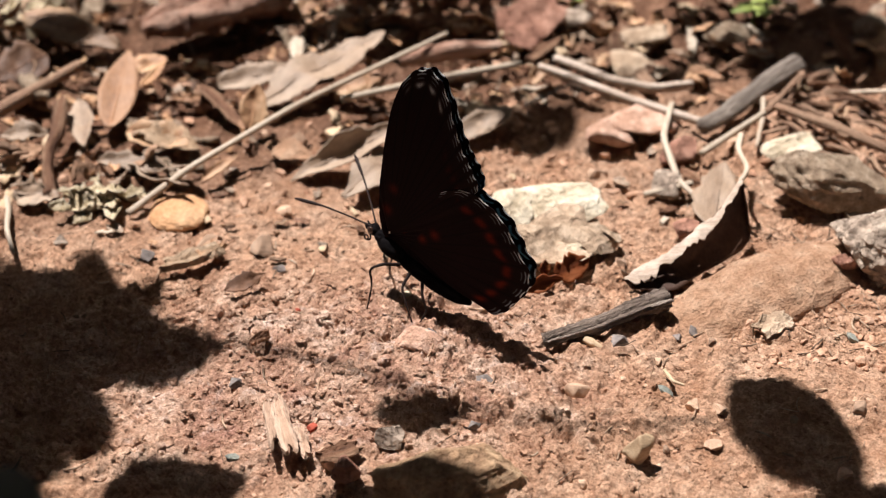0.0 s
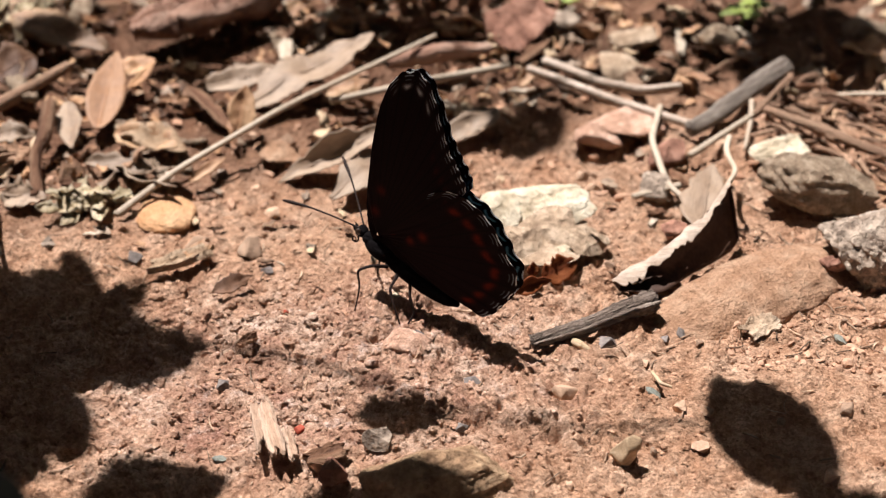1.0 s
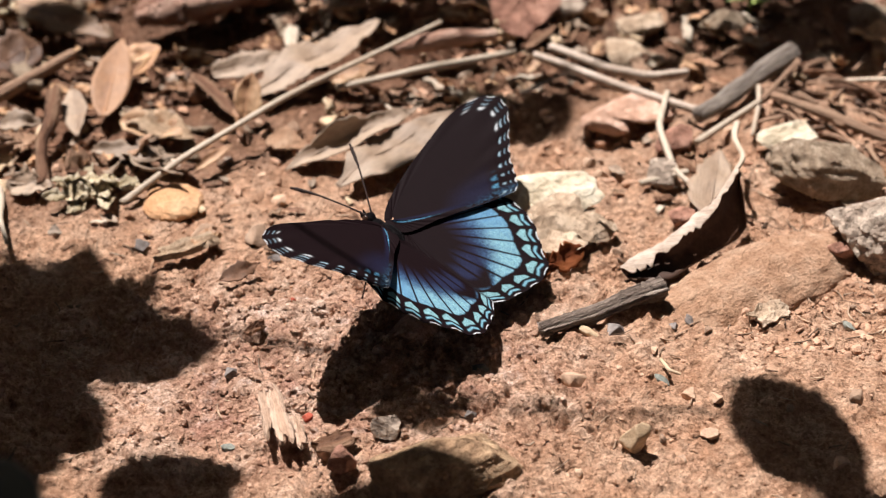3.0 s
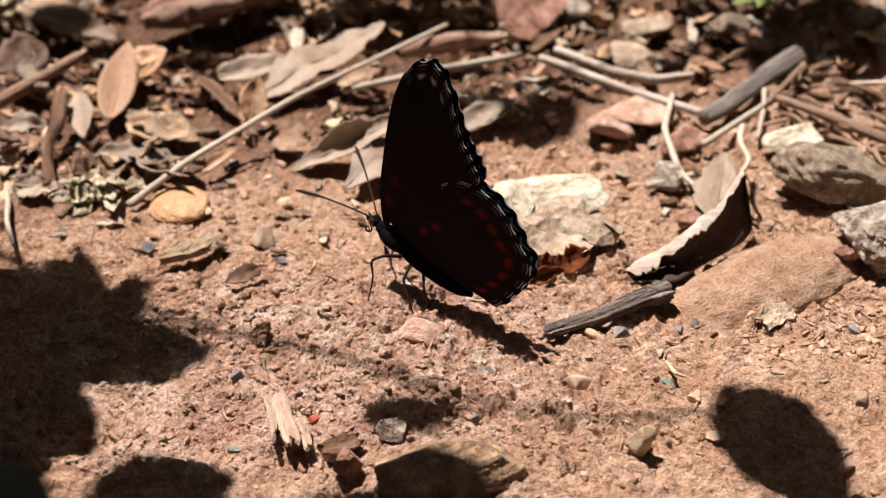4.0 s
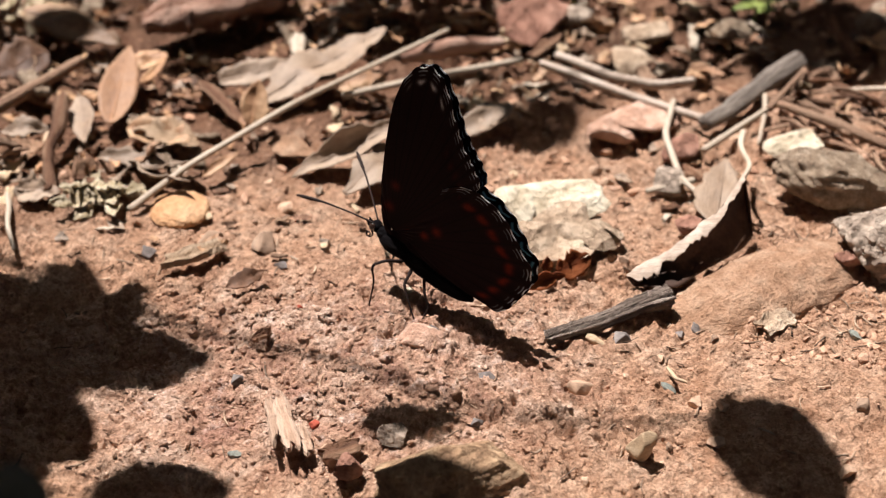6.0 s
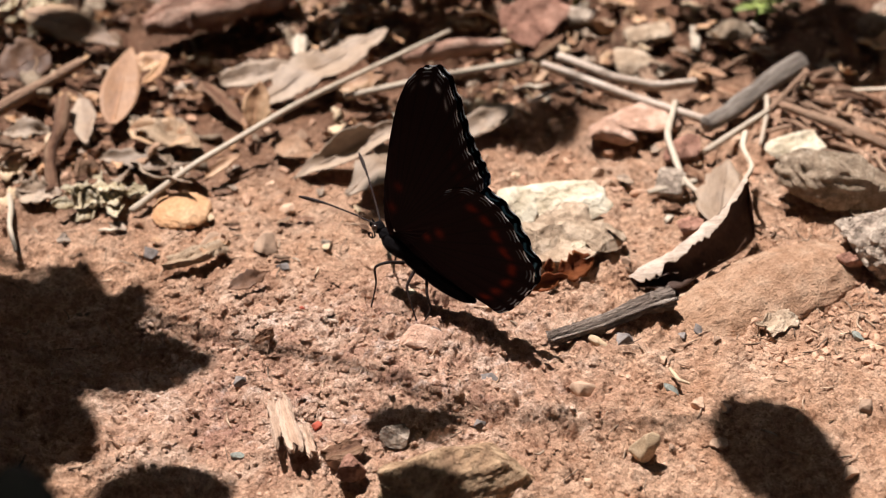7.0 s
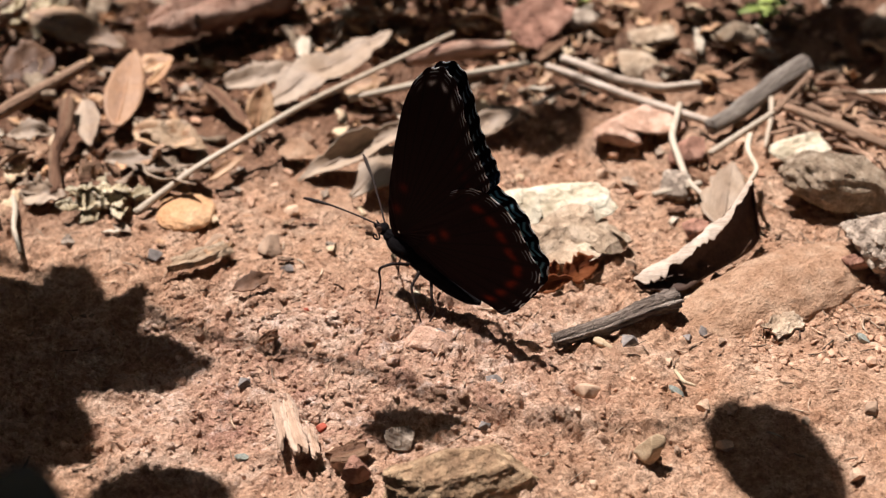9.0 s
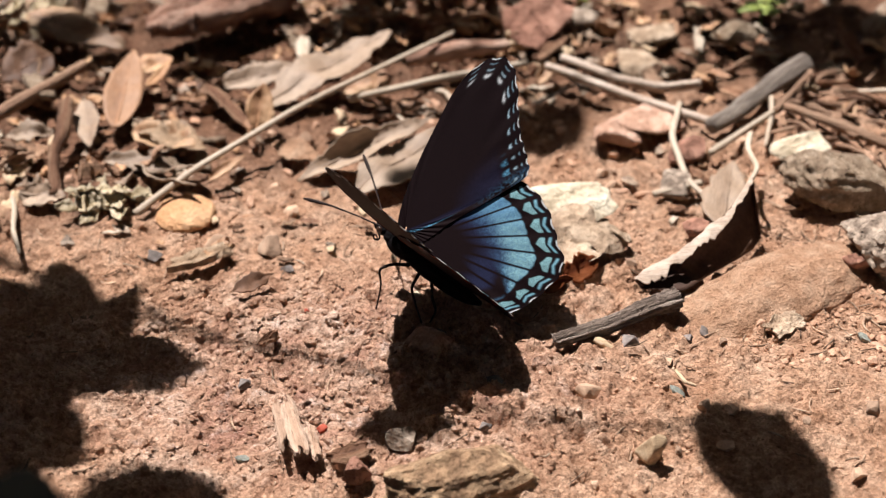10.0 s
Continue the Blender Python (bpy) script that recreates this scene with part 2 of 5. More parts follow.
def fbm(x, y, wave, octaves, seed):
    total, amp = 0.0, 1.0
    for k in range(octaves):
        cs, sn = math.cos(k + seed), math.sin(k + seed)
        total = total + amp * value_noise((x * cs - y * sn) / wave + 31.7 * k, (x * sn + y * cs) / wave, seed + 7 * k)
        wave, amp = wave / 2.1, amp * 0.5
    return total


def crumbly(x, y, cell, seed):
    """Packed round crumbs of many sizes: the height of the tallest one at each place, in cells."""
    x, y = x / cell, y / cell
    ix, iy = np.floor(x), np.floor(y)
    best = np.zeros_like(x)
    for dx in (-1, 0, 1):
        for dy in (-1, 0, 1):
            jx, jy = ix + dx, iy + dy
            px = jx + 0.5 + 0.45 * lattice(jx, jy, seed)
            py = jy + 0.5 + 0.45 * lattice(jx, jy, seed + 1)
            r = 0.42 + 0.30 * lattice(jx, jy, seed + 2)
            d2 = (x - px) ** 2 + (y - py) ** 2
            best = np.maximum(best, np.sqrt(np.maximum(r * r - d2, 0)) * (0.8 + 0.4 * lattice(jx, jy, seed + 3)))
    return best


def height(x, y):
    """The ground's height in millimetres."""
    x, y = np.asarray(x, float), np.asarray(y, float)
    flat = 1 - np.exp(-((x - 2) ** 2 + (y + 30) ** 2) / 45 ** 2)
    z = 2.6 * flat * fbm(x, y, 65, 2, 1)
    z = z + 0.9 * fbm(x, y, 15, 2, 2) * (0.5 + 0.5 * flat) + 0.85 * fbm(x, y, 5.5, 3, 3)
    lumps = 1 - np.abs(fbm(x, y, 4.2, 3, 4))
    crust = np.exp(-(((x + 30) / 48) ** 2 + ((y + 44) / 30) ** 2) ** 2)
    rugged = 0.62 + 0.42 * fbm(x, y, 34, 2, 5) + 0.35 * crust
    z = z + 1.3 * lumps * rugged + 0.4 * rugged * fbm(x, y, 2.0, 3, 6) - 0.9
    wx, wy = x + 1.1 * fbm(x, y, 3, 3, 11), y + 1.1 * fbm(x, y, 3, 3, 12)
    clods = np.minimum(crumbly(wx, wy, 7.2, 51), 0.34 + 0.1 * fbm(x, y, 2.2, 2, 52))
    worn = 1 - np.abs(fbm(wx, wy, 2.3, 3, 41))
    z = z + rugged * (2.4 * clods + 1.5 * crumbly(wx, wy, 3.1, 21) + 0.7 * crumbly(wx, wy, 1.6, 31) + 0.8 * worn) - 1.3
    z = z + 1.6 * np.exp(-((x + 22) ** 2 + (y + 46) ** 2) / 18 ** 2)
    return z


def on(x, y, sink=0.0):
    """The ground's height at one place, less what a thing sinks in."""
    return float(height(x, y)) - sink


BALLS = {}


def ball(sub):
    if sub not in BALLS:
        bm = bmesh.new()
        bmesh.ops.create_icosphere(bm, subdivisions=sub, radius=1)
        BALLS[sub] = np.array([v.co[:] for v in bm.verts]), [[v.index for v in f.verts] for f in bm.faces]
        bm.free()
    return BALLS[sub]


def ripple(p, seed, wave, octaves=3):
    """Smooth uneven values in space."""
    rng = np.random.default_rng(seed)
    total, amp = np.zeros(len(p)), 1.0
    for _ in range(octaves):
        for _ in range(5):
            k = rng.normal(size=3) * 2 / wave
            total += amp * np.sin(p @ k + rng.uniform(0, 6.28)) / 3
        wave, amp = wave / 2.2, amp * 0.5
    return total


def rock(seed, sx, sy, sz, sub=3, facets=9, rough=0.09, cut=(0.42, 0.86)):
    """A stone: half sizes, broken faces and a pitted skin."""
    rng = np.random.default_rng(seed)
    v, faces = ball(sub)
    v = v.copy()
    for _ in range(facets * 2):
        n = rng.normal(size=3)
        n /= np.linalg.norm(n)
        over = v @ n - rng.uniform(*cut)
        v -= np.outer(np.maximum(over, 0), n)
    v *= (1 + 0.5 * rough * ripple(v, seed, 0.8, 2) + 0.45 * rough * ripple(v, seed + 1, 0.22, 3))[:, None]
    v /= np.abs(v).max(0)
    return v * (sx, sy, sz), faces


def sheet(points, thick):
    """Closes a grid of points into a thin solid."""
    nu, nv, _ = points.shape
    du, dv = np.gradient(points, axis=0), np.gradient(points, axis=1)
    n = np.cross(du, dv)
    n /= np.linalg.norm(n, axis=2, keepdims=True) + 1e-9
    verts = np.concatenate([(points + n * thick / 2).reshape(-1, 3), (points - n * thick / 2).reshape(-1, 3)])
    faces, m = [], nu * nv
    for i in range(nu - 1):
        for j in range(nv - 1):
            a, b, c, d = i * nv + j, (i + 1) * nv + j, (i + 1) * nv + j + 1, i * nv + j + 1
            faces += [(a, b, c, d), (d + m, c + m, b + m, a + m)]
    rim = [i * nv for i in range(nu)] + [(nu - 1) * nv + j for j in range(1, nv)]
    rim += [i * nv + nv - 1 for i in range(nu - 2, -1, -1)] + [j for j in range(nv - 2, 0, -1)]
    for a, b in zip(rim, rim[1:] + rim[:1]):
        faces.append((b, a, a + m, b + m))
    return verts, faces


def leaf(seed, length, width, roll=0.0, arch=0.0, twist=0.0, ragged=0.08, crumple=0.4, thick=0.3, tip=0.8, nu=18, nv=9, point=0.75):
    """A leaf along x from its stalk at 0: roll and arch bend it across and along (radians in all)."""
    u, v = np.meshgrid(np.linspace(0, 1, nu), np.linspace(-1, 1, nv), indexing="ij")
    half = width / 2 * np.sin(math.pi * np.clip(u, 0.015, 0.985) ** tip) ** point
    rng = np.random.default_rng(seed)
    edge = 1 + ragged * (value_noise(u * 9 + seed, np.sign(v) * 3.3, seed) + 0.6 * value_noise(u * 23, np.sign(v) * 5.1 + seed, seed + 1)) * np.abs(v) ** 3
    bites = np.clip(value_noise(u * 4.7 + seed * 1.3, np.sign(v) * 2.9, seed + 5) - 0.3, 0, 1) + 0.6 * np.clip(value_noise(u * 13 + seed, np.sign(v) * 4.9, seed + 6) - 0.4, 0, 1)
    edge = edge - 3.0 * min(ragged, 0.25) * bites * v ** 2
    s = v * half * edge
    x = u * length
    k = roll / width if abs(roll) > 1e-3 else 1e-4
    y, z = np.sin(k * s) / k, (1 - np.cos(k * s)) / k
    turn = twist * (u - 0.5)
    y, z = y * np.cos(turn) - z * np.sin(turn), y * np.sin(turn) + z * np.cos(turn)
    q = arch / length if abs(arch) > 1e-3 else 1e-4
    r = 1 / q
    x, z = (r - z) * np.sin(q * x), z + (r - z) * (1 - np.cos(q * x))
    z = z + crumple * fbm(u * length + seed * 9, s, length * 0.22, 3, seed % 50) - 0.5 * thick * np.exp(-(v / 0.12) ** 2)
    z = z + 0.12 * crumple * np.sin((u * length - 0.7 * np.abs(s)) * 2.6) * np.abs(v)
    return sheet(np.stack([x, y, z], -1), thick)


def stick(points, radii, seed=0, sides=9, rings=24, rough=0.12, flat=1.0, wander=0.0):
    """A rough rod through the given points."""
    points, radii = np.asarray(points, float), np.asarray(radii, float)
    t = np.linspace(0, len(points) - 1, rings)
    line = np.stack([np.interp(t, range(len(points)), points[:, k]) for k in range(3)], 1)
    for _ in range(3 if len(points) > 2 else 0):
        line[1:-1] = (line[:-2] + 2 * line[1:-1] + line[2:]) / 4
    r = np.interp(t, np.linspace(0, len(points) - 1, len(radii)), radii)
    rng = np.random.default_rng(seed)
    if wander:
        line[1:-1] += np.cumsum(rng.normal(size=(rings, 3)), 0)[1:-1] * wander * 0.2
    way = np.gradient(line, axis=0)
    way /= np.linalg.norm(way, axis=1, keepdims=True) + 1e-9
    side = np.cross(way, (0.05, 0.1, 1))
    side /= np.linalg.norm(side, axis=1, keepdims=True) + 1e-9
    up = np.cross(side, way)
    a = np.linspace(0, 2 * math.pi, sides, endpoint=False)
    ring = side[:, None] * np.cos(a)[None, :, None] + flat * up[:, None] * np.sin(a)[None, :, None]
    grooves = rng.normal(size=sides) * rough * 0.9
    fibre = rng.normal(size=(rings + 8, sides)) + 0.7 * rng.normal(size=(rings + 8, 1))
    fibre = sum(fibre[k:k + rings] for k in range(9)) / 9 * 2.2 + 0.25 * rng.normal(size=(rings, sides))
    bumps = 1 + grooves[None] + rough * fibre * 0.7
    v = line[:, None] + ring * (r[:, None] * bumps)[..., None]
    faces = []
    for i in range(rings - 1):
        for j in range(sides):
            k = (j + 1) % sides
            faces.append((i * sides + j, i * sides + k, (i + 1) * sides + k, (i + 1) * sides + j))
    verts = np.concatenate([v.reshape(-1, 3), line[:1] - way[:1] * r[0] * 0.15, line[-1:] + way[-1:] * r[-1] * 0.15])
    m = rings * sides
    for j in range(sides):
        k = (j + 1) % sides
        faces += [(m, k, j), (m + 1, (rings - 1) * sides + j, (rings - 1) * sides + k)]
    return verts, faces


def shard(seed, length, width, thick, bend=0.6, nu=13, nv=6):
    """A broken flat splinter along x, with jagged ends and split sides."""
    rng = np.random.default_rng(seed)
    u, v = np.meshgrid(np.linspace(0, 1, nu), np.linspace(-1, 1, nv), indexing="ij")
    half = width / 2 * (0.55 + 0.45 * np.sin(math.pi * (0.12 + 0.76 * u)) + 0.22 * value_noise(u * 5 + seed, np.sign(v) * 2.7, seed))
    ends = np.where(u < 0.5, -(1 - 2 * u) ** 2, (2 * u - 1) ** 2)
    x = u * length + ends * length * 0.16 * value_noise(v * 3.1 + seed, np.sign(u - 0.5) * 1.7, seed + 3)
    z = bend * fbm(x + seed * 5, v * half * 2, length * 0.3, 3, seed % 40) + 0.12 * thick * rng.normal(size=(1, nv))
    return sheet(np.stack([x, v * half, z], -1), thick)


def joined(*geos):
    verts, faces, n = [], [], 0
    for v, f in geos:
        verts.append(np.asarray(v, float))
        faces += [tuple(i + n for i in q) for q in f]
        n += len(v)
    return np.concatenate(verts), faces


def moved(geo, m):
    v, f = geo
    return np.asarray(v) @ np.array(m.to_3x3()).T + np.array(m.translation) / MM, f

# ---- ground ----


def steps(lo, hi, fine, far=40000.0, grow=1.4):
    inner = list(np.arange(lo, hi + fine / 2, fine))
    out, d, left, right = fine, fine, [], []
    while out < far:
        d *= grow
        out += d
        left.append(lo - out)
        right.append(hi + out)
    return np.array(left[::-1] + inner + right)


def ground():
    xs = steps(-130, 130, 0.36)
    inner = np.concatenate([np.arange(-92, 15, 0.38), np.arange(15, 60, 0.8), np.arange(60, 175, 1.3)])
    far = steps(0, 1, 1.0)
    ys = np.concatenate([far[far < -1] - 100, inner, far[far > 2] + 175])
    x, y = np.meshgrid(xs, ys, indexing="ij")
    z = height(x, y)
    nu, nv = x.shape
    me = bpy.data.meshes.new("ground")
    me.vertices.add(nu * nv)
    me.vertices.foreach_set("co", (np.stack([x, y, z], -1) * MM).ravel())
    i = (np.arange(nu - 1)[:, None] * nv + np.arange(nv - 1)[None]).ravel()
    quads = np.stack([i, i + nv, i + nv + 1, i + 1], -1)
    me.loops.add(quads.size)
    me.loops.foreach_set("vertex_index", quads.ravel())
    me.polygons.add(len(quads))
    me.polygons.foreach_set("loop_start", np.arange(0, quads.size, 4))
    me.polygons.foreach_set("use_smooth", np.ones(len(quads), bool))
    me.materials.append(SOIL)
    me.update(calc_edges=True)
    me.validate()
    return tagged(new("ground", me), "dry orange-tan crumbly soil ground with gritty clods", "ground", kind="structure")


def crumbs(name, count, seed, lo, hi, area, label, material, long=1.0, rise=0.1):
    """Loose grains too many to count, in one mesh."""
    rng = np.random.default_rng(seed)
    x0, x1, y0, y1 = area
    x, y = rng.uniform(x0, x1, count), rng.uniform(y0, y1, count)
    keep = fbm(x, y, 22, 2, seed) + 0.5 * fbm(x, y, 7, 2, seed + 1) > rng.uniform(-1.1, 0.7, count)
    x, y = x[keep], y[keep]
    size = lo * (hi / lo) ** (rng.uniform(0, 1, len(x)) ** 2.2)
    verts, faces, start = [], [], 0
    for sub, pick in ((1, size < 0.42), (2, size >= 0.42)):
        v, f = ball(sub)
        v, f, n = np.array(v), np.array(f), int(pick.sum())
        r = size[pick]
        shape = rng.uniform(0.5, 1.5, (n, 1, 3)) * r[:, None, None] * (long, 1, 1)
        bulge = np.ones((n, len(v)))
        for _ in range(5):
            way = rng.normal(size=(n, 3))
            way /= np.linalg.norm(way, axis=1, keepdims=True)
            over = np.einsum("vk,nk->nv", v, way) - rng.uniform(0.25, 0.8, (n, 1))
            bulge -= 0.75 * np.maximum(over, 0)
        p = v[None] * (bulge * (1 + 0.10 * rng.normal(size=bulge.shape)))[..., None] * shape
        a = rng.uniform(0, 6.28, (n, 1))
        p = np.stack([p[..., 0] * np.cos(a) - p[..., 1] * np.sin(a), p[..., 0] * np.sin(a) + p[..., 1] * np.cos(a), p[..., 2] * 0.7], -1)
        p += np.stack([x[pick], y[pick], height(x[pick], y[pick]) + r * rise], -1)[:, None]
        verts.append(p.reshape(-1, 3))
        faces += (f[None] + (start + np.arange(n) * len(v))[:, None, None]).reshape(-1, 3).tolist()
        start += n * len(v)
    return thing(name, (np.concatenate(verts), faces), material, mm(0, 0, 0), label, "soil", kind="stuff", smooth=False)


ground()
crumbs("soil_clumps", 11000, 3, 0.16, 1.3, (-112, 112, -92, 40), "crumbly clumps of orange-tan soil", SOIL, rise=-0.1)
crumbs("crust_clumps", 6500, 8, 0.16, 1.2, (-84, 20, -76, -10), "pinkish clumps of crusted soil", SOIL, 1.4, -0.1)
crumbs("soil_crumbs", 9000, 13, 0.13, 0.5, (-112, 112, -92, 40), "loose orange-tan soil crumbs and grit", CRUMB)
crumbs("gravel_grit", 3200, 4, 0.25, 1.4, (62, 125, -42, -2), "small mixed gravel and grit on the soil", CRUMB)
crumbs("litter_crumbs", 3000, 5, 0.4, 2.2, (-150, 150, 20, 165), "crumbs of soil and broken litter", CRUMB)


def fibres(count, seed):
    """Short dry rootlets and chaff strewn over the soil."""
    rng = np.random.default_rng(seed)
    bits = []
    for _ in range(count):
        x, y = rng.uniform(-105, 118), rng.uniform(-90, 45)
        if rng.uniform() < 0.45:
            x, y = rng.uniform(50, 116), rng.uniform(-36, 10)
        n, a, r = rng.uniform(1.5, 5.5), rng.uniform(0, 6.28), rng.uniform(0.09, 0.24)
        path = []
        for k in range(4):
            a += rng.normal(0, 0.35)
            path.append((x, y, on(x, y) + r + rng.uniform(0, 0.4)))
            x, y = x + n / 3 * math.cos(a), y + n / 3 * math.sin(a)
        bits.append(stick(path, [r, r, r * 0.6], int(rng.integers(999)), 5, 6, 0.1))
    thing("chaff", joined(*bits), earthy("chaff", (0.16, 0.09, 0.06), (0.36, 0.24, 0.16), (0.58, 0.45, 0.33), 300, 1500, island=True, vary=0.6), mm(0, 0, 0), "short dry rootlets and chaff strewn on soil", "chaff", kind="stuff")


fibres(420, 12)

# ---- the butterfly ----


def wing_material(name, rough):
    n = Nodes(name)
    attr = n.add("VertexColor", layer_name="pattern")
    where = n.add("TexCoord").outputs["Object"]
    scales = n.noise(where, 5200, 3, 0.7)
    colour = n.mix(0.8, attr.outputs["Color"], n.ramp(scales, [(0.32, (0.40, 0.40, 0.42)), (0.62, (1.3, 1.3, 1.3))]), "MULTIPLY")
    n.link(colour, n.bsdf.inputs["Base Color"])
    n.bsdf.inputs["Roughness"].default_value = rough
    n.bsdf.inputs["Specular IOR Level"].default_value = 0.05
    n.link(n.bump(scales, 0.35, 0.0001), n.bsdf.inputs["Normal"])
    # pale scales let light through
    glow = n.add("BsdfTranslucent")
    n.link(colour, glow.inputs["Color"])
    thin = n.add("Math", operation="MULTIPLY")
    n.link(attr.outputs["Color"], thin.inputs[0])
    thin.inputs[1].default_value = 0.75
    both = n.add("MixShader")
    n.link(thin.outputs[0], both.inputs[0])
    n.link(n.bsdf.outputs[0], both.inputs[1])
    n.link(glow.outputs[0], both.inputs[2])
    n.link(both.outputs[0], n.tree.nodes["Material Output"].inputs["Surface"])
    return n.mat


WING = wing_material("wing_scales", 0.7)
BODY = earthy("black_body_hair", (0.003, 0.0025, 0.003), (0.006, 0.005, 0.0055), (0.014, 0.012, 0.013), 600, 3000, (0.5, 2, 2), rough=0.85, bump=0.9, depth=0.0004, vary=0.0, spec=0.04)
CHITIN = earthy("dark_chitin", (0.010, 0.006, 0.005), (0.02, 0.011, 0.009), (0.035, 0.02, 0.016), 300, 2000, rough=0.6, bump=0.3, depth=0.0001, vary=0.0, spec=0.12)
EYE = earthy("brown_eye", (0.02, 0.01, 0.008), (0.035, 0.018, 0.012), (0.05, 0.03, 0.02), 300, 2000, rough=0.2, bump=0.1, depth=0.0001, vary=0.0, spec=0.6)


def outline(points, n):
    """A smooth closed curve through a few corners, resampled evenly."""
    p = np.array(points, float)
    prev, nxt, nx2 = np.roll(p, 1, 0), np.roll(p, -1, 0), np.roll(p, -2, 0)
    out = []
    for t in np.linspace(0, 1, 16, endpoint=False):
        out.append(0.5 * (2 * p + (nxt - prev) * t + (2 * prev - 5 * p + 4 * nxt - nx2) * t * t + (3 * p - prev - 3 * nxt + nx2) * t ** 3))
    curve = np.stack(out, 1).reshape(-1, 2)
    gap = np.r_[0, np.cumsum(np.hypot(*np.diff(np.r_[curve, curve[:1]], axis=0).T))]
    at = np.linspace(0, gap[-1], n, endpoint=False)
    ring = np.r_[curve, curve[:1]]
    return np.stack([np.interp(at, gap, ring[:, 0]), np.interp(at, gap, ring[:, 1])], 1)


FORE = [(5.5, 0.0), (8.6, 6.0), (10.6, 15.0), (12.0, 25.0), (12.6, 33.0), (11.4, 39.8), (8.6, 43.6), (5.2, 44.4),
        (1.6, 41.6), (-2.0, 36.8), (-5.4, 32.6), (-8.9, 29.6), (-11.6, 26.8), (-11.6, 24.6), (-8.0, 17.0), (-3.6, 8.5), (0.0, 0.5)]
HIND = [(3.0, 1.0), (2.0, 8.0), (-2.0, 16.8), (-7.0, 22.6), (-11.0, 24.3), (-14.8, 24.2), (-18.8, 23.0), (-22.2, 20.7), (-25.6, 17.7),
        (-29.0, 15.0), (-29.8, 10.8), (-28.9, 6.8), (-27.7, 3.0), (-25.4, -0.9), (-21.0, -1.2), (-14.0, -1.6), (-7.0, -1.4), (0.0, -1.0)]


def bell(x, at, wide):
    return np.exp(-((x - at) / wide) ** 2)


def soft(x, lo, hi):
    t = np.clip((x - lo) / (hi - lo), 0, 1)
    return t * t * (3 - 2 * t)


def blend(c, k, colour):
    return c * (1 - k[..., None]) + np.array(colour) * k[..., None]


BLACK_UP, BLACK_DOWN = (0.0066, 0.0027, 0.0034), (0.0125, 0.0052, 0.0054)
SKYBLUE, WHITE, RUST = (0.25, 0.46, 0.50), (0.70, 0.72, 0.74), (0.12, 0.014, 0.006)


